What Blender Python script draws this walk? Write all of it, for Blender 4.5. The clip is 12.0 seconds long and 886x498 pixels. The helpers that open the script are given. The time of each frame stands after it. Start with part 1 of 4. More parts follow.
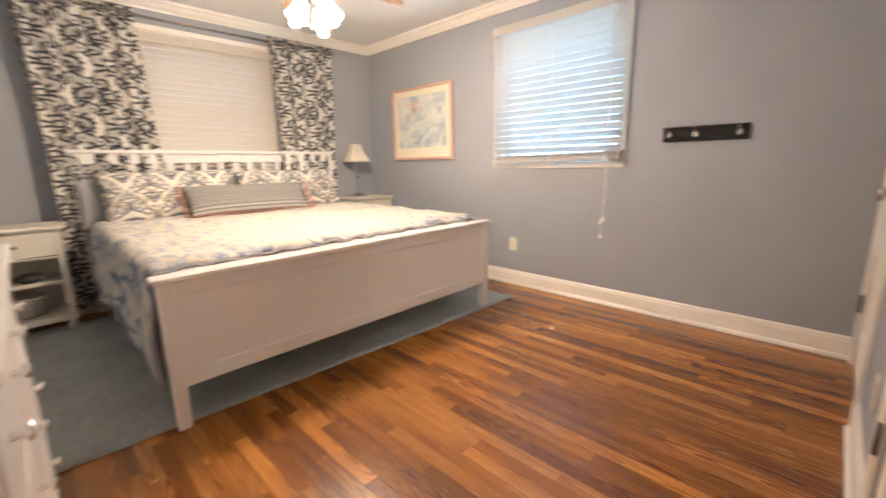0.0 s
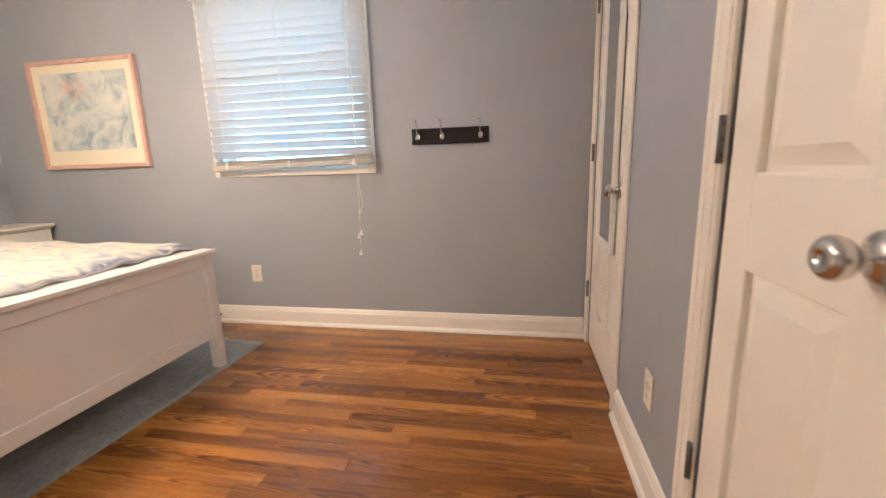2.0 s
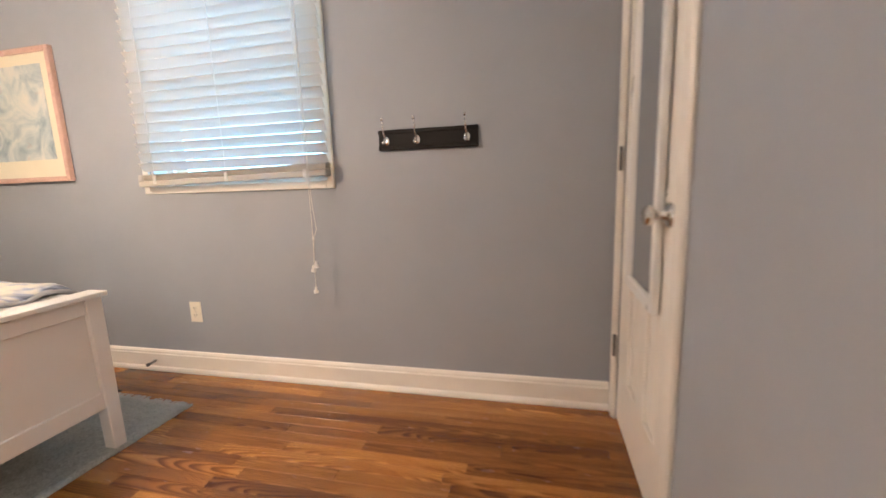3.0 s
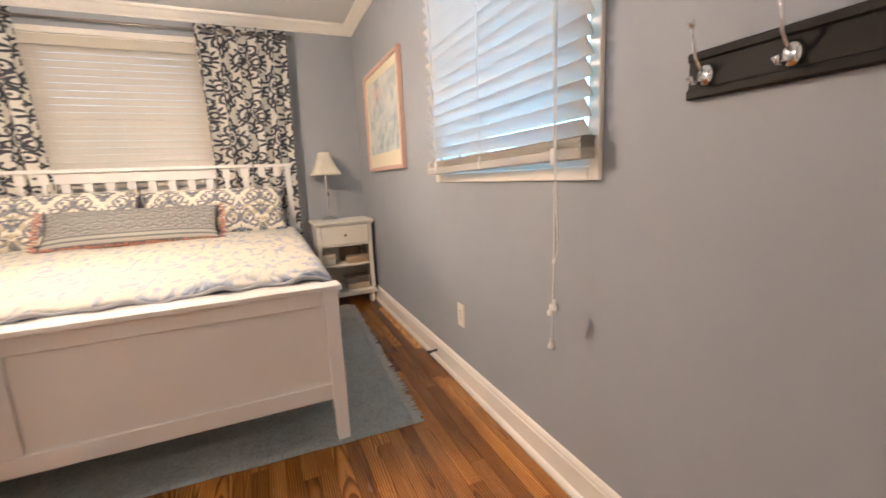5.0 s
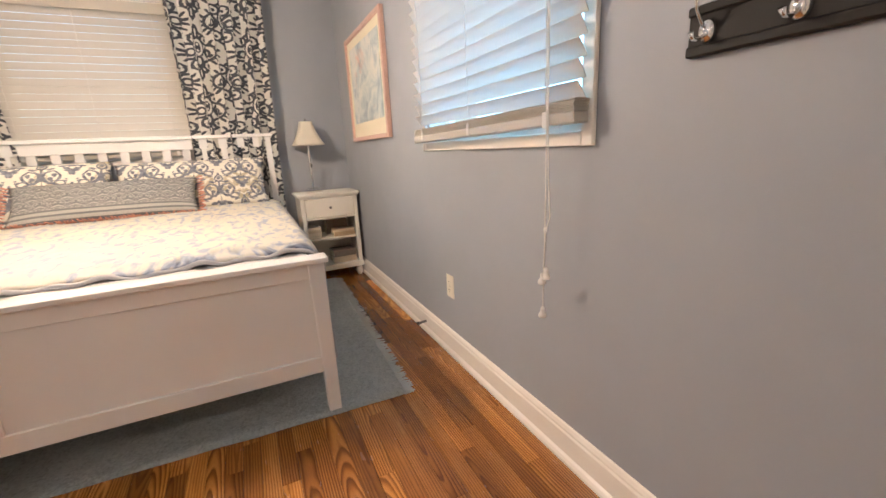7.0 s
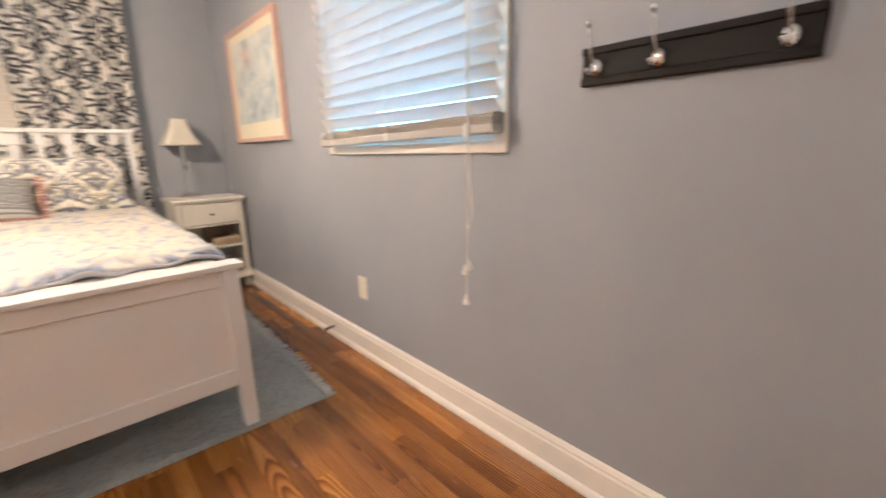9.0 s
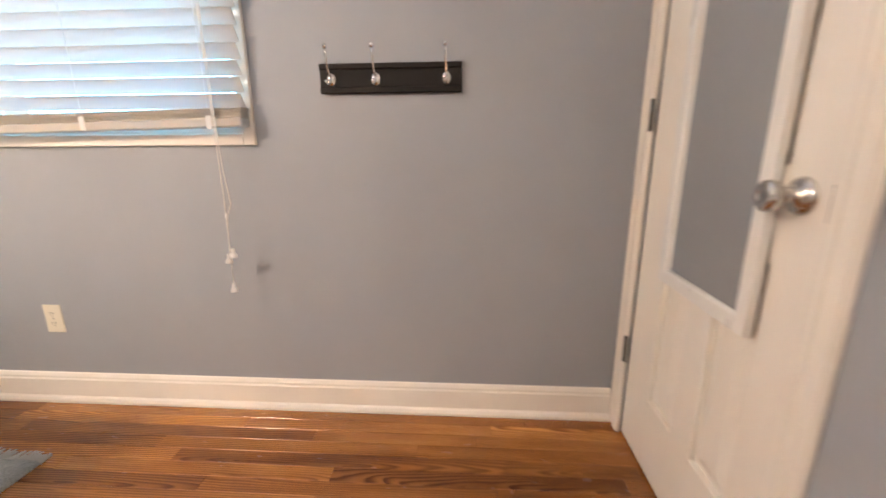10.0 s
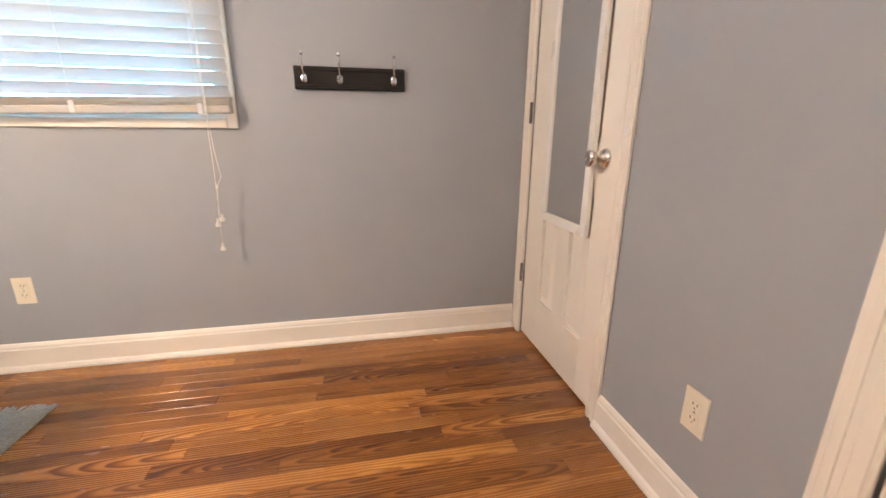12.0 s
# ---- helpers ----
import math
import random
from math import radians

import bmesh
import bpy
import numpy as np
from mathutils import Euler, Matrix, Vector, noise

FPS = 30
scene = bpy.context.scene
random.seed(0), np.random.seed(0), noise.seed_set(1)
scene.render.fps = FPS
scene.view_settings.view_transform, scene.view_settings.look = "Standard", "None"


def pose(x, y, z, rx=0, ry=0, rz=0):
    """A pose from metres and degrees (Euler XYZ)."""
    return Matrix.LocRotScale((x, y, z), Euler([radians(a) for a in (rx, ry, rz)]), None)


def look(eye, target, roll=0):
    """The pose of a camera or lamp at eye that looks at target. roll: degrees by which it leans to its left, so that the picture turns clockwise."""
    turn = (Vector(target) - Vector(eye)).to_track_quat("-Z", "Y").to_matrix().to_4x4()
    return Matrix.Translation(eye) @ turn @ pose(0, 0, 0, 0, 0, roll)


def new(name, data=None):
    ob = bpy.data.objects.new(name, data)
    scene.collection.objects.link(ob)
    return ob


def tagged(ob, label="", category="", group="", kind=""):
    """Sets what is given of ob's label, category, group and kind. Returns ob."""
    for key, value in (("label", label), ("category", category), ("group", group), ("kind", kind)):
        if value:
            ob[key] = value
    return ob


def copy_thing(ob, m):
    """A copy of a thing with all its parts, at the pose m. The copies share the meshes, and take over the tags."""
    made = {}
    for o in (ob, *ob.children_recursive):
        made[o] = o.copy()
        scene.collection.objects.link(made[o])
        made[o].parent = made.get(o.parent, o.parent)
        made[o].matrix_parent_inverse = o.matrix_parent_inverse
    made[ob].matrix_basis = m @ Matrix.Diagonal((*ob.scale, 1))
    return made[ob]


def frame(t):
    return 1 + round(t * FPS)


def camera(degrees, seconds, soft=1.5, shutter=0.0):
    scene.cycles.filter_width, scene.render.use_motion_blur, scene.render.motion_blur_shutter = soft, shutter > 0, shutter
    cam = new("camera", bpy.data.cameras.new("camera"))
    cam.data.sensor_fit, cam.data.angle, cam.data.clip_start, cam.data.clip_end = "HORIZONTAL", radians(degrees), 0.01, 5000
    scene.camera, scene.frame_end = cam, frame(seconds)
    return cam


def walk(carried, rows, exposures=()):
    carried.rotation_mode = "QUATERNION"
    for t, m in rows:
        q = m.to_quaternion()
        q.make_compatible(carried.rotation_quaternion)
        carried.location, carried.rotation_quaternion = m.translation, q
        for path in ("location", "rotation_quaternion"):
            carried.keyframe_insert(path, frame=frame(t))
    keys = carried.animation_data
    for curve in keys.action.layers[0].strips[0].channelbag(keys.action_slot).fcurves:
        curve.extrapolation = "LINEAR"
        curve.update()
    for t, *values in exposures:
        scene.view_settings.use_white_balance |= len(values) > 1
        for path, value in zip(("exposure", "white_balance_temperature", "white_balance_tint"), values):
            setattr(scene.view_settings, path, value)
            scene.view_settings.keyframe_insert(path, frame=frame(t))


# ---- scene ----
cam = camera(94.9, 12.0, shutter=0.5)
PATH = [
    (0, (0.848, 0.742, 1.075), (-0.515, 2.146, 0.66), -1.0),
    (0.5, (0.774, 0.756, 1.069), (-0.167, 2.473, 0.662), -1.0),
    (1, (0.772, 0.861, 1.052), (0.192, 2.729, 0.635), -0.9),
    (1.5, (0.697, 1.061, 1.042), (0.304, 2.983, 0.65), -1.3),
    (2, (0.613, 1.261, 1.04), (0.248, 3.188, 0.649), -1.7),
    (2.5, (0.697, 1.572, 1.054), (0.297, 3.496, 0.684), -1.9),
    (2.7, (0.705, 1.7, 1.037), (0.322, 3.632, 0.691), -1.9),
    (4.5, (0.557, 2.759, 1.035), (-1.071, 3.88, 0.73), -2.8),
    (5, (0.587, 2.872, 1.05), (-1.222, 3.649, 0.697), -2.6),
    (5.5, (0.593, 2.921, 1.046), (-1.268, 3.53, 0.635), -3.3),
    (6, (0.595, 2.945, 1.041), (-1.258, 3.527, 0.565), -4.35),
    (6.5, (0.573, 2.929, 1.037), (-1.24, 3.609, 0.538), -4.05),
    (8.5, (0.549, 2.688, 1.036), (-1.038, 3.825, 0.605), -0.6),
    (9, (0.552, 2.681, 1.03), (-0.877, 3.998, 0.56), -1.05),
    (9.5, (0.493, 2.505, 0.998), (-0.219, 4.314, 0.53), -1.3),
    (10, (0.466, 2.318, 1.017), (0.341, 4.251, 0.521), -0.4),
    (10.5, (0.368, 2.073, 1.02), (0.456, 4.004, 0.505), 0.6),
    (11, (0.204, 1.887, 1.015), (0.422, 3.804, 0.486), 0.6),
    (11.5, (0.22, 1.829, 1.012), (0.517, 3.732, 0.473), 0.6),
    (12, (0.215, 1.8, 1.008), (0.613, 3.681, 0.459), 0.4),
]
walk(cam, [(t, look(eye, target, roll)) for t, eye, target, roll in PATH], [(0, 0.62, 6250, 10), (2.5, 0.52, 6200, 10), (4.5, 0.48, 6150, 10), (8.5, 0.54, 6050, 10), (10.3, 0.78, 6100, 10), (12, 0.80, 6150, 10)])

# ---- plan of the room ----
WX, EX, SY, NY, CEIL = -3.16, 1.02, 0.2, 3.71, 2.34
WT = 0.14  # wall thickness

# ---- sky and daylight ----
world = bpy.data.worlds.new("sky")
scene.world = world
world.use_nodes = True
wn = world.node_tree
sky = wn.nodes.new("ShaderNodeTexSky")
sky.sky_type, sky.sun_disc, sky.sun_elevation, sky.sun_rotation = "NISHITA", False, radians(50), radians(200)
wn.links.new(sky.outputs[0], wn.nodes["Background"].inputs[0])
wn.nodes["Background"].inputs[1].default_value = 0.12


def area(name, where, target, sx, sy, watts, colour):
    d = bpy.data.lights.new(name, "AREA")
    d.shape, d.size, d.size_y, d.energy, d.color = "RECTANGLE", sx, sy, watts, colour
    o = new(name, d)
    o.matrix_world = look(where, target)
    return o


area("window_daylight", (-0.81, NY + 0.30, 1.62), (-0.81, 0, 1.42), 1.2, 1.2, 36, (0.24, 0.62, 1.0))
area("window_daylight", (WX - 0.30, 2.02, 1.60), (0, 2.02, 1.40), 1.2, 1.3, 3, (0.70, 0.88, 1.0))
area("hall_light", (1.05, -0.9, 1.95), (-0.3, 3.7, 0.7), 0.22, 0.22, 22, (1.0, 0.80, 0.64))
BULB, SHADE_GLOW = 680, 32

# ---- material helpers ----


class Nodes:
    """A node material and short ways to add nodes to it."""

    def __init__(self, name, colour=(0.8, 0.8, 0.8), rough=0.5, metal=0.0):
        self.m = bpy.data.materials.new(name)
        self.m.use_nodes = True
        self.t = self.m.node_tree
        self.b = self.t.nodes["Principled BSDF"]
        self.b.inputs["Base Color"].default_value = (*colour, 1)
        self.b.inputs["Roughness"].default_value = rough
        self.b.inputs["Metallic"].default_value = metal

    def put(self, value, socket):
        if isinstance(value, bpy.types.NodeSocket):
            self.t.links.new(value, socket)
        else:
            socket.default_value = value

    def math(self, op, a, b=0.0, clamp=False):
        n = self.t.nodes.new("ShaderNodeMath")
        n.operation, n.use_clamp = op, clamp
        self.put(a, n.inputs[0])
        self.put(b, n.inputs[1])
        return n.outputs[0]

    def coords(self, kind="Object", scale=(1, 1, 1), offset=None):
        c = self.t.nodes.new("ShaderNodeTexCoord")
        m = self.t.nodes.new("ShaderNodeMapping")
        self.t.links.new(c.outputs[kind], m.inputs[0])
        m.inputs["Scale"].default_value = scale
        if offset is not None:
            self.put(offset, m.inputs["Location"])
        return m.outputs[0]

    def noise(self, vec, scale, detail=3, rough=0.5, distort=0.0):
        n = self.t.nodes.new("ShaderNodeTexNoise")
        self.put(vec, n.inputs["Vector"])
        n.inputs["Scale"].default_value, n.inputs["Detail"].default_value = scale, detail
        n.inputs["Roughness"].default_value, n.inputs["Distortion"].default_value = rough, distort
        return n.outputs[0]

    def ramp(self, fac, stops):
        n = self.t.nodes.new("ShaderNodeValToRGB")
        self.put(fac, n.inputs[0])
        e = n.color_ramp.elements
        while len(e) < len(stops):
            e.new(0.5)
        for k, (p, c) in zip(e, stops):
            k.position, k.color = p, (*c, 1)
        return n.outputs[0]

    def mix(self, fac, a, b, kind="MIX"):
        n = self.t.nodes.new("ShaderNodeMix")
        n.data_type, n.blend_type = "RGBA", kind
        for value, k in ((fac, 0), (a, 6), (b, 7)):
            self.put((*value, 1) if isinstance(value, tuple) and len(value) == 3 else value, n.inputs[k])
        return n.outputs[2]

    def base(self, colour):
        self.put(colour, self.b.inputs["Base Color"])
        return self

    def rough(self, value):
        self.put(value, self.b.inputs["Roughness"])
        return self

    def bump(self, height, strength=0.2, distance=0.002):
        n = self.t.nodes.new("ShaderNodeBump")
        n.inputs["Strength"].default_value, n.inputs["Distance"].default_value = strength, distance
        self.put(height, n.inputs["Height"])
        self.t.links.new(n.outputs[0], self.b.inputs["Normal"])
        return self


def painted(name, colour, rough=0.45, spread=0.06, grain=220, bump=0.08):
    n = Nodes(name, colour, rough)
    v = n.coords()
    dark = tuple(c * (1 - spread) for c in colour)
    light = tuple(min(1, c * (1 + spread)) for c in colour)
    n.base(n.ramp(n.noise(v, 2.2, 4, 0.6), [(0.35, dark), (0.65, light)]))
    n.rough(n.math("MULTIPLY_ADD", n.noise(v, 9, 3), 0.2))
    n.t.nodes[-1].inputs[2].default_value = rough - 0.1
    n.bump(n.noise(v, grain, 2), bump, 0.001)
    return n.m


def metal(name, colour, rough):
    n = Nodes(name, colour, rough, 1.0)
    v = n.coords()
    n.rough(n.math("ADD", n.math("MULTIPLY", n.noise(v, 60, 3), 0.14), rough - 0.06))
    return n.m


WALL = painted("wall_paint", (0.356, 0.378, 0.416), 0.62, 0.03, 260, 0.16)
CEILING = painted("ceiling_paint", (0.78, 0.78, 0.77), 0.8, 0.02, 120, 0.2)
TRIM = painted("trim_paint", (0.86, 0.82, 0.75), 0.34, 0.03, 90, 0.05)
DOOR = painted("door_paint", (0.87, 0.83, 0.76), 0.36, 0.02, 130, 0.06)
BEDWHITE = painted("bed_lacquer", (0.84, 0.825, 0.80), 0.34, 0.02, 70, 0.04)
CREAM = painted("cream_lacquer", (0.80, 0.76, 0.67), 0.38, 0.03, 80, 0.05)
PLASTIC = painted("ivory_plastic", (0.82, 0.77, 0.64), 0.3, 0.01, 60, 0.01)
WHITEPLASTIC = painted("white_plastic", (0.84, 0.83, 0.80), 0.3, 0.01, 60, 0.01)
CHROME = metal("satin_nickel", (0.62, 0.60, 0.57), 0.24)
BRIGHT = metal("polished_chrome", (0.80, 0.80, 0.80), 0.10)
STEEL = metal("hinge_steel", (0.20, 0.19, 0.18), 0.45)
RODMETAL = metal("rod_metal", (0.34, 0.31, 0.29), 0.34)
BLACK = painted("black_lacquer", (0.014, 0.012, 0.011), 0.55, 0.15, 50, 0.05)
BLACK.node_tree.nodes["Principled BSDF"].inputs["Specular IOR Level"].default_value = 0.25
DARK = painted("dark_plastic", (0.03, 0.03, 0.03), 0.5, 0.1)
MIRROR = Nodes("mirror_silver", (0.86, 0.87, 0.87), 0.015, 1.0).m


def wood_material(name, dark, light, stretch):
    n = Nodes(name, light, 0.3)
    info = n.t.nodes.new("ShaderNodeObjectInfo")
    shift = n.t.nodes.new("ShaderNodeCombineXYZ")
    n.put(n.math("MULTIPLY", info.outputs["Random"], 37.0), shift.inputs[0])
    n.put(n.math("MULTIPLY", info.outputs["Random"], 91.0), shift.inputs[1])
    fine = n.noise(n.coords("Object", (stretch[0] * 3, stretch[1] * 14, 14), shift.outputs[0]), 6, 4, 0.7)
    broad = n.noise(n.coords("Object", (stretch[0] * 1.4, stretch[1] * 1.6, 8), shift.outputs[0]), 2.0, 4, 0.6, 2.4)
    tone = n.math("ADD", n.math("MULTIPLY", broad, 0.60), n.math("MULTIPLY", fine, 0.40))
    mid = tuple((a + b) / 2 for a, b in zip(dark, light))
    grain = n.ramp(tone, [(0.34, dark), (0.50, mid), (0.66, light)])
    n.base(grain)
    n.rough(n.math("ADD", n.math("MULTIPLY", fine, 0.22), 0.20))
    n.bump(fine, 0.12, 0.001)
    n.b.inputs["Coat Weight"].default_value, n.b.inputs["Coat Roughness"].default_value = 0.25, 0.16
    return n.m


def oak_strip():
    """Flat-sawn red oak: growth rings cut at a shallow angle give arches, some strips show straight grain."""
    n = Nodes("oak_strip_floor", (0.4, 0.18, 0.05), 0.25)
    rnd = n.t.nodes.new("ShaderNodeObjectInfo").outputs["Random"]
    r2 = n.math("FRACT", n.math("MULTIPLY", rnd, 17.31))
    r3 = n.math("FRACT", n.math("MULTIPLY", rnd, 53.77))
    r4 = n.math("FRACT", n.math("MULTIPLY", rnd, 131.9))
    shift = n.t.nodes.new("ShaderNodeCombineXYZ")
    n.put(n.math("MULTIPLY", rnd, 37.0), shift.inputs[0])
    n.put(n.math("MULTIPLY", r2, 91.0), shift.inputs[1])
    sep = n.t.nodes.new("ShaderNodeSeparateXYZ")
    n.t.links.new(n.coords(), sep.inputs[0])
    x, y = sep.outputs[0], sep.outputs[1]
    slow = n.noise(n.coords("Object", (2.6, 9, 1), shift.outputs[0]), 1.0, 2, 0.5)
    quick = n.noise(n.coords("Object", (10, 40, 1), shift.outputs[0]), 1.0, 2, 0.6)
    yc = n.math("ADD", n.math("MULTIPLY", n.math("SUBTRACT", r2, 0.5), 0.085), 0.0286)
    dy = n.math("SUBTRACT", y, yc)
    slope = n.math("MULTIPLY", n.math("SUBTRACT", r3, 0.5), 0.15)
    depth = n.math("ADD", n.math("MULTIPLY", n.math("SUBTRACT", x, n.math("MULTIPLY", r4, 0.9)), slope), n.math("MULTIPLY", n.math("SUBTRACT", slow, 0.5), 0.040))
    r = n.math("SQRT", n.math("ADD", n.math("MULTIPLY", dy, dy), n.math("MULTIPLY", depth, depth)))
    r = n.math("ADD", r, n.math("ADD", n.math("MULTIPLY", slow, 0.008), n.math("MULTIPLY", quick, 0.0016)))
    ring = n.math("FRACT", n.math("DIVIDE", r, 0.0085))
    line = n.ramp(ring, [(0.0, (1, 1, 1)), (0.30, (0.95, 0.93, 0.9)), (0.66, (0.40, 0.31, 0.25)), (0.86, (0.24, 0.17, 0.13)), (1.0, (0.9, 0.88, 0.85))])
    pores = n.ramp(n.noise(n.coords("Object", (26, 900, 1), shift.outputs[0]), 1.0, 2, 0.6), [(0.34, (0.74, 0.69, 0.64)), (0.48, (1, 1, 1))])
    broad = n.noise(n.coords("Object", (1.6, 9, 1), shift.outputs[0]), 1.0, 3, 0.6)
    base = n.ramp(broad, [(0.30, (0.32, 0.122, 0.025)), (0.52, (0.49, 0.205, 0.041)), (0.72, (0.63, 0.288, 0.063))])
    strength = n.math("ADD", n.math("MULTIPLY", r4, 0.40), 0.50)
    c = n.mix(strength, base, n.mix(1.0, base, line, "MULTIPLY"))
    c = n.mix(0.8, c, n.mix(1.0, c, pores, "MULTIPLY"))
    tint = n.ramp(r3, [(0.0, (0.50, 0.42, 0.38)), (0.25, (0.76, 0.69, 0.64)), (0.6, (1, 1, 1)), (1.0, (1.28, 1.26, 1.18))])
    n.base(n.mix(1.0, c, tint, "MULTIPLY"))
    n.rough(n.math("ADD", n.math("MULTIPLY", quick, 0.12), 0.19))
    n.bump(quick, 0.06, 0.001)
    n.b.inputs["Coat Weight"].default_value, n.b.inputs["Coat Roughness"].default_value = 0.35, 0.14
    return n.m


OAK = oak_strip()
BLADEWOOD = wood_material("maple_blade", (0.42, 0.25, 0.13), (0.62, 0.42, 0.24), (2, 18, 18))
FRAMEWOOD = wood_material("pink_washed_wood", (0.58, 0.35, 0.27), (0.74, 0.50, 0.41), (3, 20, 20))


def slat_material():
    n = Nodes("faux_wood_slat", (0.62, 0.555, 0.46), 0.4)
    n.bump(n.noise(n.coords("Object", (1, 12, 12)), 20, 3), 0.08, 0.001)
    tr = n.t.nodes.new("ShaderNodeBsdfTranslucent")
    tr.inputs[0].default_value = (0.80, 0.86, 0.90, 1)
    mx = n.t.nodes.new("ShaderNodeMixShader")
    mx.inputs[0].default_value = 0.26
    n.t.links.new(n.b.outputs[0], mx.inputs[1])
    n.t.links.new(tr.outputs[0], mx.inputs[2])
    n.t.links.new(mx.outputs[0], n.t.nodes["Material Output"].inputs[0])
    return n.m


SLAT = slat_material()


def glass_material():
    n = Nodes("window_glass", (1, 1, 1), 0.02)
    n.b.inputs["Transmission Weight"].default_value, n.b.inputs["IOR"].default_value = 1.0, 1.45
    return n.m


GLASS = glass_material()


def glow_material(name, colour, strength):
    n = Nodes(name, colour, 0.4)
    n.b.inputs["Emission Color"].default_value = (*colour, 1)
    n.b.inputs["Emission Strength"].default_value = strength
    return n.m


BULBGLOW = glow_material("lit_bulb", (1.0, 0.76, 0.56), BULB)
SHADEGLOW = glow_material("lit_frosted_glass", (1.0, 0.77, 0.57), SHADE_GLOW)


def ornament(n, u, v, width, height, warp=0.05, thin=1.0, shrink=1.12):
    """A mirrored scroll motif on a straight repeat; gives 1 inside the dark figure."""
    uu = n.math("DIVIDE", u, width)
    vv = n.math("DIVIDE", v, height)
    a0 = n.math("MULTIPLY", n.math("ABSOLUTE", n.math("SUBTRACT", n.math("FRACT", uu), 0.5)), 0.88)
    b0 = n.math("MULTIPLY", n.math("SUBTRACT", n.math("FRACT", vv), 0.5), 0.95)
    comb = n.t.nodes.new("ShaderNodeCombineXYZ")
    n.put(a0, comb.inputs[0])
    n.put(b0, comb.inputs[1])
    wob = n.t.nodes.new("ShaderNodeTexNoise")
    n.put(comb.outputs[0], wob.inputs["Vector"])
    wob.inputs["Scale"].default_value = 7.0
    split = n.t.nodes.new("ShaderNodeSeparateColor")
    n.put(wob.outputs["Color"], split.inputs[0])
    a = n.math("ADD", n.math("MULTIPLY", a0, shrink), n.math("MULTIPLY", n.math("SUBTRACT", split.outputs[0], 0.5), warp))
    b = n.math("ADD", n.math("MULTIPLY", b0, 0.9 * shrink), n.math("MULTIPLY", n.math("SUBTRACT", split.outputs[1], 0.5), warp))

    def dist(ca, cb, sa, sb):
        x = n.math("DIVIDE", n.math("SUBTRACT", a, ca), sa)
        y = n.math("DIVIDE", n.math("SUBTRACT", b, cb), sb)
        return n.math("SQRT", n.math("ADD", n.math("MULTIPLY", x, x), n.math("MULTIPLY", y, y)))

    def blob(ca, cb, sa, sb):
        return n.math("LESS_THAN", dist(ca, cb, sa, sb), 1.0)

    def ring(ca, cb, sa, sb, th):
        return n.math("LESS_THAN", n.math("ABSOLUTE", n.math("SUBTRACT", dist(ca, cb, sa, sb), 1.0)), th * thin)

    solid = [ring(0.185, 0.06, 0.15, 0.125, 0.20), blob(0.15, 0.03, 0.055, 0.05), blob(0.24, 0.10, 0.04, 0.035),
             blob(0.19, -0.02, 0.03, 0.025), ring(0.34, -0.08, 0.085, 0.05, 0.34), blob(0.42, -0.02, 0.05, 0.018),
             blob(0.44, 0.03, 0.04, 0.014), blob(0.38, -0.16, 0.07, 0.016), blob(0.0, 0.33, 0.10, 0.095),
             blob(0.15, 0.25, 0.08, 0.025), blob(0.0, 0.455, 0.035, 0.04), blob(0.0, -0.24, 0.17, 0.085),
             blob(0.19, -0.20, 0.08, 0.030), blob(0.0, -0.36, 0.07, 0.06), blob(0.10, -0.33, 0.05, 0.02), blob(0.0, 0.05, 0.030, 0.26)]
    holes = [ring(0.0, 0.33, 0.05, 0.05, 0.22), blob(0.0, -0.24, 0.045, 0.03), blob(0.09, -0.23, 0.035, 0.018)]
    full = solid[0]
    for k in solid[1:]:
        full = n.math("MAXIMUM", full, k)
    for k in holes:
        full = n.math("SUBTRACT", full, k, True)
    return full


def uv_split(n):
    c = n.t.nodes.new("ShaderNodeTexCoord")
    s = n.t.nodes.new("ShaderNodeSeparateXYZ")
    n.t.links.new(c.outputs["UV"], s.inputs[0])
    return c.outputs["UV"], s.outputs[0], s.outputs[1]


def cloth_bump(n, uv, scale=900, strength=0.2):
    return n.bump(n.noise(uv, scale, 2), strength, 0.001)


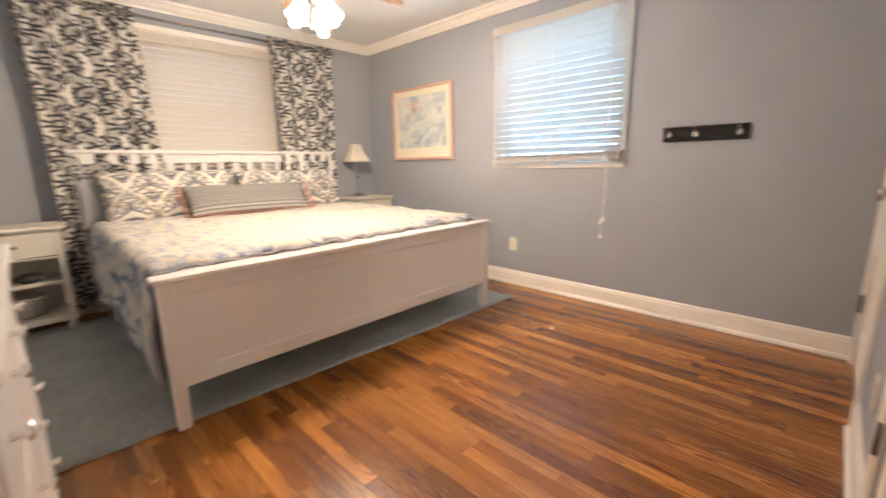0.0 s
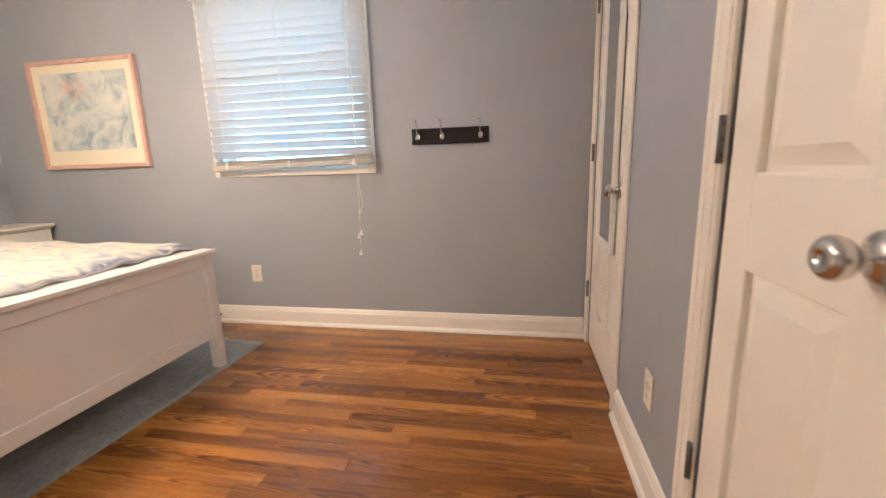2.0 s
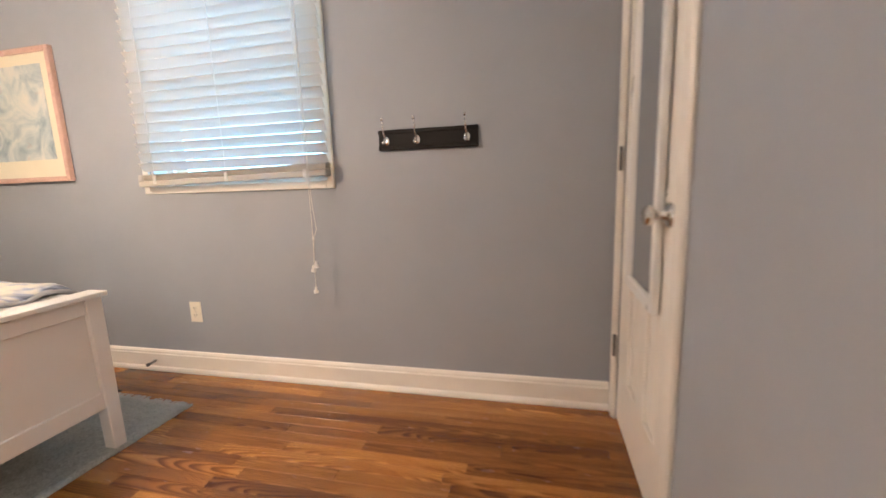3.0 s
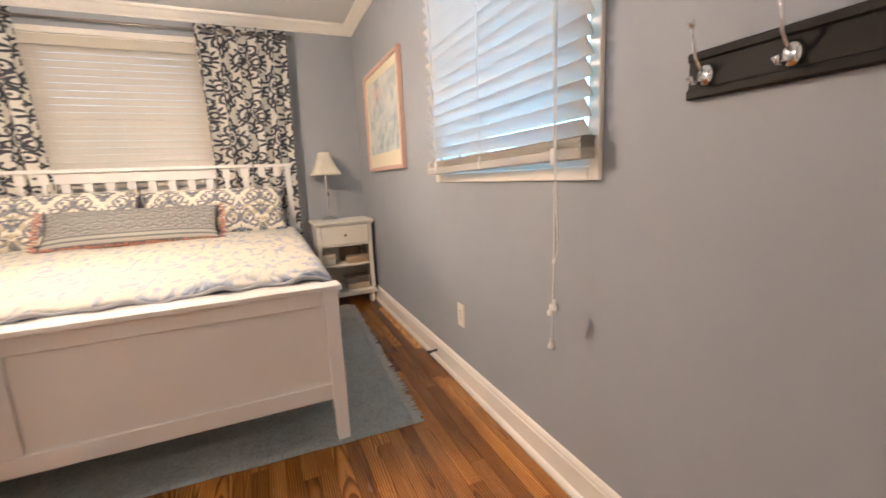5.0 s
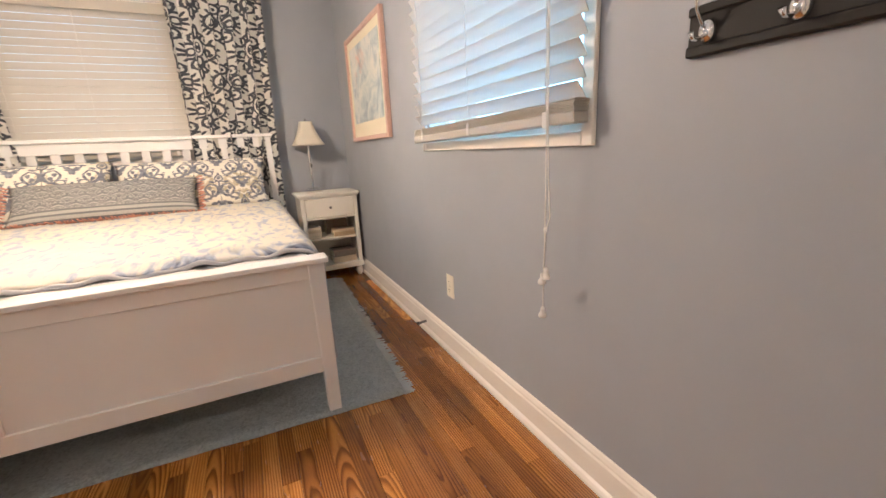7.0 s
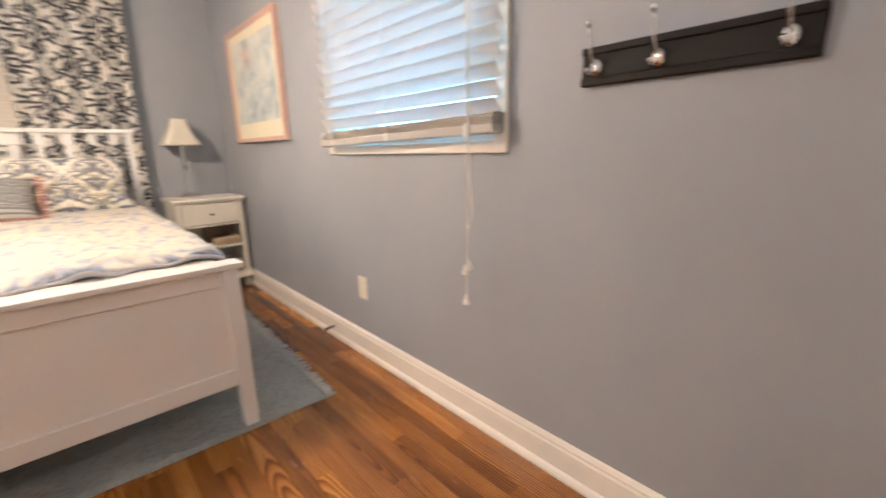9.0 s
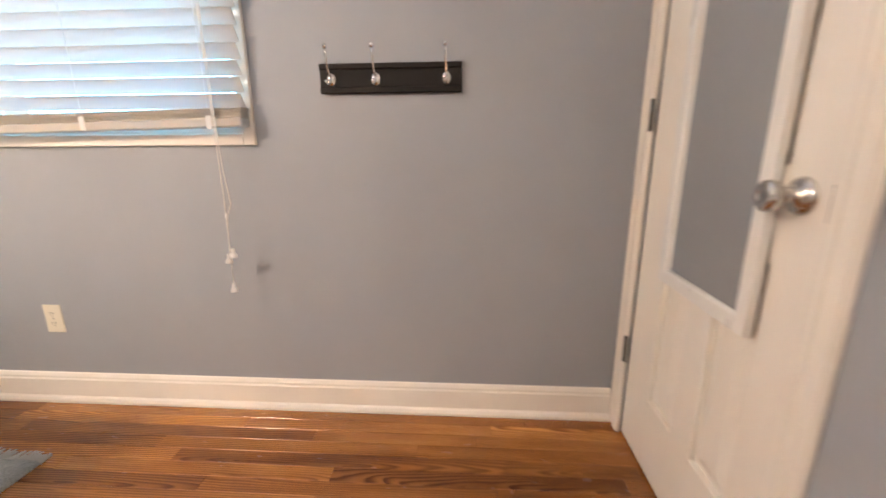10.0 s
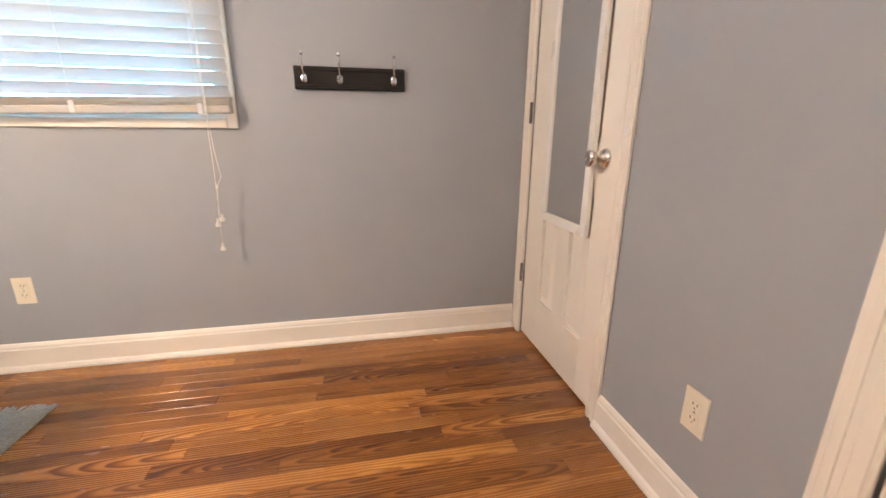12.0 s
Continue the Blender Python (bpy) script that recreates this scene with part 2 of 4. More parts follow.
def damask(n, u, v, width=0.46, height=0.40):
    """A mirrored scrolling medallion in metres on a half-drop repeat; gives 1 inside the dark figure."""
    comb = n.t.nodes.new("ShaderNodeCombineXYZ")
    n.put(u, comb.inputs[0])
    n.put(v, comb.inputs[1])
    wob = n.t.nodes.new("ShaderNodeTexNoise")
    n.put(comb.outputs[0], wob.inputs["Vector"])
    wob.inputs["Scale"].default_value = 60.0
    split = n.t.nodes.new("ShaderNodeSeparateColor")
    n.put(wob.outputs["Color"], split.inputs[0])
    figure = None
    for du, dv in ((0.0, 0.0), (0.5, 0.5)):
        uu = n.math("ADD", n.math("DIVIDE", u, width), du)
        vv = n.math("ADD", n.math("DIVIDE", v, height), dv)
        a = n.math("MULTIPLY", n.math("ABSOLUTE", n.math("SUBTRACT", n.math("FRACT", uu), 0.5)), 0.50)
        b = n.math("MULTIPLY", n.math("SUBTRACT", n.math("FRACT", vv), 0.5), 0.40)
        a = n.math("ADD", a, n.math("MULTIPLY", n.math("SUBTRACT", split.outputs[0], 0.5), 0.008))
        b = n.math("ADD", b, n.math("MULTIPLY", n.math("SUBTRACT", split.outputs[1], 0.5), 0.012))

        def dist(ca, cb, sa, sb, lean=0.0):
            x0, y0 = n.math("SUBTRACT", a, ca), n.math("SUBTRACT", b, cb)
            c, s = math.cos(lean), math.sin(lean)
            x = n.math("DIVIDE", n.math("ADD", n.math("MULTIPLY", x0, c), n.math("MULTIPLY", y0, s)), sa)
            y = n.math("DIVIDE", n.math("SUBTRACT", n.math("MULTIPLY", y0, c), n.math("MULTIPLY", x0, s)), sb)
            return n.math("SQRT", n.math("ADD", n.math("MULTIPLY", x, x), n.math("MULTIPLY", y, y)))

        def blob(*k):
            return n.math("LESS_THAN", dist(*k), 1.0)

        def ring(ca, cb, sa, sb, th):
            return n.math("LESS_THAN", n.math("ABSOLUTE", n.math("SUBTRACT", dist(ca, cb, sa, sb), 1.0)), th)

        solid = [ring(0.092, 0.004, 0.056, 0.050, 0.17), ring(0.080, 0.0, 0.026, 0.022, 0.34), blob(0.112, -0.020, 0.016, 0.009, 0.5),
                 ring(0.050, 0.088, 0.033, 0.031, 0.24), blob(0.046, 0.086, 0.011, 0.011), ring(0.052, -0.085, 0.035, 0.032, 0.24), blob(0.048, -0.088, 0.012, 0.011),
                 blob(0.180, 0.012, 0.045, 0.010, 0.22), blob(0.176, -0.020, 0.040, 0.009, -0.3), blob(0.155, 0.042, 0.030, 0.009, 0.7), blob(0.150, -0.046, 0.028, 0.008, -0.6),
                 blob(0.118, 0.070, 0.028, 0.009, 0.8), blob(0.126, -0.064, 0.030, 0.009, -0.7), blob(0.090, -0.108, 0.026, 0.008, -0.9), blob(0.084, 0.108, 0.024, 0.008, 0.9),
                 blob(0.0, 0.030, 0.030, 0.064), blob(0.0, -0.066, 0.025, 0.046), blob(0.0, 0.132, 0.015, 0.056), blob(0.0, -0.145, 0.016, 0.052),
                 blob(0.026, -0.126, 0.024, 0.009, 0.7), blob(0.024, 0.122, 0.022, 0.008, -0.8)]
        holes = [ring(0.0, 0.032, 0.019, 0.046, 0.20), blob(0.0, 0.052, 0.006, 0.008), blob(0.0, 0.012, 0.006, 0.008), blob(0.0, -0.060, 0.009, 0.022), blob(0.0, 0.130, 0.004, 0.028), blob(0.0, -0.140, 0.004, 0.024)]
        one = solid[0]
        for k in solid[1:]:
            one = n.math("MAXIMUM", one, k)
        for k in holes:
            one = n.math("SUBTRACT", one, k, True)
        # a plain ivory ogee is left between the medallions
        ogee = n.math("MULTIPLY", n.math("ADD", n.math("COSINE", n.math("MULTIPLY", b, 2 * math.pi / 0.40)), 1.0), 0.125)
        one = n.math("MULTIPLY", one, n.math("LESS_THAN", a, n.math("ADD", n.math("MULTIPLY", ogee, 0.86), 0.002)))
        figure = one if figure is None else n.math("MAXIMUM", figure, one)
    return figure


def curtain_material():
    n = Nodes("damask_curtain_cloth", (0.8, 0.8, 0.76), 0.9)
    uv, u, v = uv_split(n)
    f = damask(n, u, v)
    wear = n.noise(uv, 120, 3)
    ink = n.ramp(wear, [(0.3, (0.035, 0.038, 0.048)), (0.7, (0.085, 0.09, 0.105))])
    n.base(n.mix(f, (0.70, 0.68, 0.62), ink))
    cloth_bump(n, uv)
    tr = n.t.nodes.new("ShaderNodeBsdfTranslucent")
    n.put(n.mix(f, (0.7, 0.68, 0.62), (0.05, 0.05, 0.06)), tr.inputs[0])
    mx = n.t.nodes.new("ShaderNodeMixShader")
    mx.inputs[0].default_value = 0.15
    n.t.links.new(n.b.outputs[0], mx.inputs[1])
    n.t.links.new(tr.outputs[0], mx.inputs[2])
    n.t.links.new(mx.outputs[0], n.t.nodes["Material Output"].inputs[0])
    return n.m


def sham_material():
    n = Nodes("ikat_sham_cloth", (0.8, 0.78, 0.7), 0.9)
    uv, u, v = uv_split(n)
    f = n.math("MAXIMUM", ornament(n, u, n.math("ADD", v, 0.10), 0.30, 0.36, 0.14, 0.8, 1.25), ornament(n, n.math("ADD", u, 0.15), n.math("ADD", v, 0.28), 0.30, 0.36, 0.14, 0.8, 1.25))
    g = ornament(n, n.math("ADD", u, 0.15), n.math("ADD", v, 0.02), 0.30, 0.36, 0.20, 1.3)
    tan = n.ramp(n.noise(uv, 14, 3), [(0.35, (0.42, 0.37, 0.26)), (0.65, (0.62, 0.56, 0.42))])
    under = n.mix(g, (0.80, 0.76, 0.66), tan)
    ink = n.ramp(n.noise(uv, 40, 3), [(0.3, (0.10, 0.11, 0.15)), (0.7, (0.30, 0.31, 0.34))])
    n.base(n.mix(f, under, ink))
    cloth_bump(n, uv)
    return n.m


def quilt_material():
    n = Nodes("printed_quilt_cotton", (0.82, 0.78, 0.70), 0.92)
    uv, u, v = uv_split(n)
    p = n.coords("UV", (13, 26, 1))
    marks = n.noise(p, 1.0, 2, 0.5, 0.7)
    p2 = n.coords("UV", (5.5, 9, 1))
    big = n.noise(p2, 1.0, 3, 0.55, 1.2)
    c = n.ramp(marks, [(0.50, (0.63, 0.595, 0.50)), (0.56, (0.48, 0.49, 0.50)), (0.66, (0.36, 0.40, 0.49))])
    # the printed border is denser and bluer along the hem
    edge = n.t.nodes.new("ShaderNodeVertexColor")
    edge.layer_name = "hem"
    blue = n.ramp(big, [(0.46, (0.61, 0.585, 0.52)), (0.52, (0.34, 0.39, 0.50)), (0.64, (0.10, 0.125, 0.19))])
    n.base(n.mix(edge.outputs[0], c, blue))
    n.bump(n.math("ADD", n.math("MULTIPLY", n.noise(uv, 26, 3), 1.0), n.math("MULTIPLY", n.noise(uv, 300, 2), 0.15)), 0.5, 0.008)
    return n.m


def lumbar_material():
    n = Nodes("block_print_cloth", (0.4, 0.4, 0.38), 0.95)
    uv, u, v = uv_split(n)
    f = n.math("MAXIMUM", ornament(n, u, v, 0.085, 0.11, 0.10, 1.2), ornament(n, n.math("ADD", u, 0.042), n.math("ADD", v, 0.055), 0.085, 0.11, 0.10, 1.2))
    lines = n.math("GREATER_THAN", n.math("SINE", n.math("MULTIPLY", v, 210.0)), 0.35)
    band = n.math("LESS_THAN", v, 0.075)
    f2 = n.math("MAXIMUM", n.math("MULTIPLY", f, n.math("SUBTRACT", 1.0, band)), n.math("MULTIPLY", lines, band))
    n.base(n.mix(f2, n.ramp(n.noise(uv, 200, 2), [(0.3, (0.34, 0.33, 0.31)), (0.7, (0.48, 0.47, 0.43))]), (0.17, 0.175, 0.18)))
    cloth_bump(n, uv, 500, 0.4)
    return n.m


def art_material():
    n = Nodes("watercolour_print", (0.7, 0.7, 0.65), 0.35)
    v = n.coords("Object", (1, 1, 1))
    a = n.noise(v, 6, 5, 0.6, 1.2)
    b = n.noise(n.coords("Object", (1, 1, 1), (3.1, 1.2, 7.0)), 4.5, 4, 0.55, 0.8)
    base = n.ramp(a, [(0.30, (0.25, 0.33, 0.40)), (0.44, (0.47, 0.54, 0.55)), (0.56, (0.66, 0.68, 0.64)), (0.72, (0.76, 0.73, 0.66))])
    pink = n.ramp(b, [(0.60, (1, 1, 1)), (0.72, (0.95, 0.60, 0.55))])
    n.base(n.mix(1.0, base, pink, "MULTIPLY"))
    return n.m


def rug_material():
    n = Nodes("blue_grey_pile", (0.35, 0.4, 0.42), 1.0)
    v = n.coords()
    big = n.math("ADD", n.math("MULTIPLY", n.noise(v, 3.0, 5, 0.65), 0.45), n.math("MULTIPLY", n.noise(v, 22, 4, 0.7, 2.2), 0.55))
    n.base(n.ramp(n.math("ADD", n.math("MULTIPLY", big, 0.7), n.math("MULTIPLY", n.noise(v, 120, 2), 0.3)),
                  [(0.36, (0.40, 0.43, 0.42)), (0.50, (0.63, 0.67, 0.66)), (0.64, (0.79, 0.82, 0.80))]))
    n.bump(n.math("ADD", n.noise(v, 160, 4, 0.7), n.math("MULTIPLY", n.noise(v, 16, 3, 0.6), 2.0)), 1.0, 0.02)
    return n.m


def fabric(name, colour):
    n = Nodes(name, colour, 0.95)
    v = n.coords()
    n.base(n.ramp(n.noise(v, 8, 4), [(0.3, tuple(c * 0.88 for c in colour)), (0.7, colour)]))
    n.bump(n.noise(v, 700, 2), 0.3, 0.001)
    return n.m


CURTAIN, SHAM, QUILT, LUMBAR, ART, RUG = curtain_material(), sham_material(), quilt_material(), lumbar_material(), art_material(), rug_material()
LINEN = fabric("lamp_linen", (0.76, 0.71, 0.60))
SHEET = fabric("white_cotton_sheet", (0.80, 0.78, 0.75))
GREYCLOTH = fabric("grey_cotton", (0.44, 0.44, 0.46))
CORAL = fabric("coral_tassel_yarn", (0.62, 0.29, 0.21))
FRINGE = fabric("cotton_fringe", (0.60, 0.62, 0.61))
CORDWHITE = fabric("white_cord", (0.82, 0.80, 0.75))
MAT = painted("mat_board", (0.82, 0.76, 0.60), 0.8, 0.01)
PAPER = painted("book_pages", (0.72, 0.66, 0.52), 0.9, 0.08, 400, 0.3)
BASKETWEAVE = fabric("grey_woven_basket", (0.34, 0.32, 0.30))

# ---- mesh helpers ----


def box(x0, x1, y0, y1, z0, z1, bevel=0.0, seg=1):
    bm = bmesh.new()
    bmesh.ops.create_cube(bm, size=1, matrix=Matrix.Translation(((x0 + x1) / 2, (y0 + y1) / 2, (z0 + z1) / 2)) @ Matrix.Diagonal((abs(x1 - x0), abs(y1 - y0), abs(z1 - z0), 1)))
    if bevel:
        bmesh.ops.bevel(bm, geom=bm.edges[:], offset=bevel, segments=seg, affect="EDGES", profile=0.5)
    return bm


def join(*bms):
    out = bms[0]
    for b in bms[1:]:
        tmp = bpy.data.meshes.new("tmp")
        b.to_mesh(tmp)
        b.free()
        out.from_mesh(tmp)
        bpy.data.meshes.remove(tmp)
    return out


def moved(bm, m):
    bm.transform(m)
    return bm


def lathe(profile, seg=24):
    """A turned shape about z from (radius, height) steps."""
    bm = bmesh.new()
    rings = []
    for r, z in profile:
        rings.append([bm.verts.new((max(r, 1e-4) * math.cos(2 * math.pi * k / seg), max(r, 1e-4) * math.sin(2 * math.pi * k / seg), z)) for k in range(seg)])
    for p, q in zip(rings, rings[1:]):
        for k in range(seg):
            bm.faces.new((p[k], p[(k + 1) % seg], q[(k + 1) % seg], q[k]))
    bm.faces.new(rings[0][::-1])
    bm.faces.new(rings[-1])
    bmesh.ops.recalc_face_normals(bm, faces=bm.faces[:])
    for f in bm.faces:
        f.smooth = True
    return bm


def tube(points, radius, seg=8):
    """A round bar along points; radius may be one per point."""
    bm = bmesh.new()
    rings, pts = [], [Vector(p) for p in points]
    for i, p in enumerate(pts):
        d = (pts[min(i + 1, len(pts) - 1)] - pts[max(i - 1, 0)]).normalized()
        side = d.cross(Vector((0.31, 0.17, 0.93)) if abs(d.z) < 0.9 else Vector((1, 0.1, 0))).normalized()
        up = d.cross(side)
        r = radius[i] if isinstance(radius, (list, tuple)) else radius
        rings.append([bm.verts.new(p + r * (math.cos(2 * math.pi * k / seg) * side + math.sin(2 * math.pi * k / seg) * up)) for k in range(seg)])
    for p, q in zip(rings, rings[1:]):
        for k in range(seg):
            bm.faces.new((p[k], p[(k + 1) % seg], q[(k + 1) % seg], q[k]))
    bm.faces.new(rings[0][::-1])
    bm.faces.new(rings[-1])
    bmesh.ops.recalc_face_normals(bm, faces=bm.faces[:])
    for f in bm.faces:
        f.smooth = True
    return bm


def run(profile, p0, p1, inward):
    """A moulding: (depth from wall, height) steps swept from p0 to p1 on a wall whose room side is inward."""
    bm = bmesh.new()
    ends = []
    for p in (p0, p1):
        ends.append([bm.verts.new((p[0] + inward[0] * d, p[1] + inward[1] * d, z)) for d, z in profile])
    n = len(profile)
    for k in range(n):
        bm.faces.new((ends[0][k], ends[0][(k + 1) % n], ends[1][(k + 1) % n], ends[1][k]))
    bm.faces.new(ends[0])
    bm.faces.new(ends[1][::-1])
    bmesh.ops.recalc_face_normals(bm, faces=bm.faces[:])
    return bm


def mesh_of(name, bm, material):
    me = bpy.data.meshes.new(name)
    bm.to_mesh(me)
    bm.free()
    me.materials.append(material)
    return me


def part(name, bm, material, parent, label=""):
    o = new(name, mesh_of(name, bm, material))
    o.parent = parent
    return tagged(o, label)


def whole(name, bm, material, label="", category="", kind="", at=(0, 0, 0)):
    o = new(name, mesh_of(name, bm, material))
    o.location = at
    return tagged(o, label, category, "", kind)


def thing(name, label, category, at=(0, 0, 0), rz=0, group="", kind=""):
    o = new(name)
    o.matrix_basis = pose(*at, 0, 0, rz)
    return tagged(o, label, category, group, kind)


def again(name, data, parent, at=(0, 0, 0), rot=(0, 0, 0)):
    """One more object on shared mesh data."""
    o = new(name, data)
    o.parent = parent
    o.matrix_basis = pose(*at, *rot)
    return o


# ---- walls, ceiling ----
WIN = (-1.335, -0.295, 1.06, 2.105)   # north window opening: x0, x1, z0, z1
WWIN = (1.50, 2.53, 1.06, 2.115)       # west window opening: y0, y1, z0, z1
D1 = (2.955, 3.630, 2.03)             # closet with mirror: y0, y1, height
D2 = (1.190, 2.180, 2.03)             # double closet doors

north = join(box(WX, WIN[0], NY, NY + WT, 0, CEIL), box(WIN[1], EX + WT, NY, NY + WT, 0, CEIL), box(WIN[0], WIN[1], NY, NY + WT, 0, WIN[2]), box(WIN[0], WIN[1], NY, NY + WT, WIN[3], CEIL))
whole("wall_north", north, WALL, "blue-grey painted wall with a window opening", "wall", "structure")
west = join(box(WX - WT, WX, SY - WT, WWIN[0], 0, CEIL), box(WX - WT, WX, WWIN[1], NY + WT, 0, CEIL), box(WX - WT, WX, WWIN[0], WWIN[1], 0, WWIN[2]), box(WX - WT, WX, WWIN[0], WWIN[1], WWIN[3], CEIL))
whole("wall_west", west, WALL, "blue-grey painted wall behind the bed", "wall", "structure")
east = join(box(EX, EX + WT, SY, D2[0], 0, CEIL), box(EX, EX + WT, D2[1], D1[0], 0, CEIL), box(EX, EX + WT, D1[1], NY, 0, CEIL), box(EX, EX + WT, D2[0], D2[1], D2[2], CEIL), box(EX, EX + WT, D1[0], D1[1], D1[2], CEIL))
whole("wall_east", east, WALL, "blue-grey painted wall with two closet doors", "wall", "structure")
whole("wall_south", join(box(WX, 0.28, SY - WT, SY, 0, CEIL), box(0.93, EX + WT, SY - WT, SY, 0, CEIL), box(0.28, 0.93, SY - WT, SY, 2.03, CEIL)), WALL, "plain blue-grey painted wall with the entrance", "wall", "structure")
whole("hall_wall", join(box(-0.7, -0.6, -1.5, SY - WT, 0, CEIL), box(1.6, 1.7, -1.5, SY - WT, 0, CEIL), box(-0.7, 1.7, -1.6, -1.5, 0, CEIL), box(EX + WT, 1.7, SY - WT, SY - 0.06, 0, CEIL)), WALL, "plain hallway walls outside the entrance", "wall", "structure")
whole("hall_ceiling", box(-0.7, 1.7, -1.6, SY - WT, CEIL, CEIL + 0.1), CEILING, "plain hallway ceiling", "ceiling", "structure")
whole("ceiling", box(WX - WT, EX + WT, SY - WT, NY + WT, CEIL, CEIL + 0.1), CEILING, "flat white painted ceiling", "ceiling", "structure")
whole("closet_back", join(box(EX + 0.5, EX + 0.55, SY, NY + WT, 0, CEIL), box(EX + WT, EX + 0.5, SY - 0.05, SY, 0, CEIL), box(EX + WT, EX + 0.5, NY + WT, NY + WT + 0.05, 0, CEIL), box(EX + WT, EX + 0.55, SY, NY + WT, CEIL, CEIL + 0.05)), WALL, "plain wall inside the closets", "wall", "structure")

BASE = [(0, 0), (0.030, 0), (0.030, 0.010), (0.024, 0.020), (0.016, 0.026), (0.016, 0.098), (0.012, 0.104), (0.012, 0.112), (0.006, 0.122), (0, 0.126)]
CROWN = [(0, CEIL - 0.078), (0.010, CEIL - 0.078), (0.012, CEIL - 0.066), (0.030, CEIL - 0.050), (0.048, CEIL - 0.026), (0.062, CEIL - 0.018), (0.066, CEIL - 0.006), (0.066, CEIL), (0, CEIL)]
for a, b, n in (((WX, NY), (EX, NY), (0, -1)), ((WX, SY), (WX, NY), (1, 0)), ((WX, SY), (EX, SY), (0, 1)), ((EX, SY), (EX, NY), (-1, 0))):
    whole("crown_trim", run(CROWN, a, b, n), TRIM, "white crown moulding along the ceiling", "moulding", "structure")
for a, b, n in (((WX, NY), (EX - 0.018, NY), (0, -1)), ((WX, SY), (WX, NY), (1, 0)), ((WX, SY), (0.28, SY), (0, 1)), ((EX, 2.259), (EX, 2.894), (-1, 0)), ((EX, SY), (EX, D2[0] - 0.066), (-1, 0))):
    whole("baseboard", run(BASE, a, b, n), TRIM, "cream-white baseboard with shoe moulding", "baseboard", "structure")

# ---- doors ----
KNOB = [(0.033, 0), (0.033, 0.003), (0.030, 0.008), (0.022, 0.012), (0.012, 0.016), (0.011, 0.032), (0.014, 0.036), (0.024, 0.042), (0.0275, 0.052), (0.0265, 0.060), (0.020, 0.066), (0.010, 0.068), (0.009, 0.066), (0.0, 0.066)]
TOWARD_ROOM = Matrix.Rotation(radians(-90), 4, "Y")


def casing(parent, y0, y1, top, wide=0.062, far=None):
    """Moulded casing round an opening in the east wall."""
    far = wide if far is None else far
    for name, a, b in (("casing_side", y0 - wide, y0 + 0.006), ("casing_side", y1 - 0.006, y1 + far)):
        s = join(box(EX - 0.014, EX, a, b, 0, top + 0.006, 0.003), box(EX - 0.018, EX - 0.012, a + (b - a) * 0.1, a + (b - a) * 0.42, 0.001, top, 0.002), box(EX - 0.017, EX - 0.012, a + (b - a) * 0.60, a + (b - a) * 0.84, 0.001, top, 0.002))
        part(name, s, TRIM, parent)
    part("casing_head", join(box(EX - 0.014, EX, y0 - wide, y1 + far, top + 0.008, top + 0.07, 0.003), box(EX - 0.018, EX - 0.012, y0 - wide + 0.01, y1 + far - 0.01, top + 0.02, top + 0.05, 0.002)), TRIM, parent)
    part("jamb", join(box(EX + 0.042, EX + WT, y0, y0 + 0.018, 0, top), box(EX + 0.042, EX + WT, y1 - 0.018, y1, 0, top), box(EX + 0.042, EX + WT, y0 + 0.018, y1 - 0.018, top - 0.018, top)), TRIM, parent)


def leaf(parent, y0, y1, top, cols, rows):
    """A panelled door leaf in the east wall: cols are panel (y0, y1), rows are panel (z0, z1)."""
    f = EX + 0.002
    body = box(f + 0.0165, f + 0.036, y0, y1, 0.012, top, 0.001)
    ys = [y0] + [v for c in cols for v in c] + [y1]
    zs = [0.012] + [v for r in rows for v in r] + [top]
    for k in range(0, len(ys), 2):
        body = join(body, box(f, f + 0.018, ys[k], ys[k + 1], 0.012, top, 0.004, 2))
    for k in range(0, len(zs), 2):
        for c in cols:
            body = join(body, box(f + 0.0003, f + 0.018, c[0] - 0.004, c[1] + 0.004, zs[k], zs[k + 1], 0.004, 2))
    lf = part("door_leaf", body, DOOR, parent)
    for c in cols:
        for r in rows:
            b = bmesh.new()
            out = [(f + 0.0155, y, z) for y, z in ((c[0] + 0.012, r[0] + 0.012), (c[1] - 0.012, r[0] + 0.012), (c[1] - 0.012, r[1] - 0.012), (c[0] + 0.012, r[1] - 0.012))]
            inn = [(f + 0.0025, y, z) for y, z in ((c[0] + 0.042, r[0] + 0.042), (c[1] - 0.042, r[0] + 0.042), (c[1] - 0.042, r[1] - 0.042), (c[0] + 0.042, r[1] - 0.042))]
            o, i = [b.verts.new(p) for p in out], [b.verts.new(p) for p in inn]
            back = [b.verts.new((f + 0.0168, p[1], p[2])) for p in out]
            b.faces.new(i)
            b.faces.new(back)
            for k in range(4):
                b.faces.new((o[k], o[(k + 1) % 4], i[(k + 1) % 4], i[k]))
                b.faces.new((back[k], back[(k + 1) % 4], o[(k + 1) % 4], o[k]))
            bmesh.ops.recalc_face_normals(b, faces=b.faces[:])
            part("panel", b, DOOR, lf)
    return lf


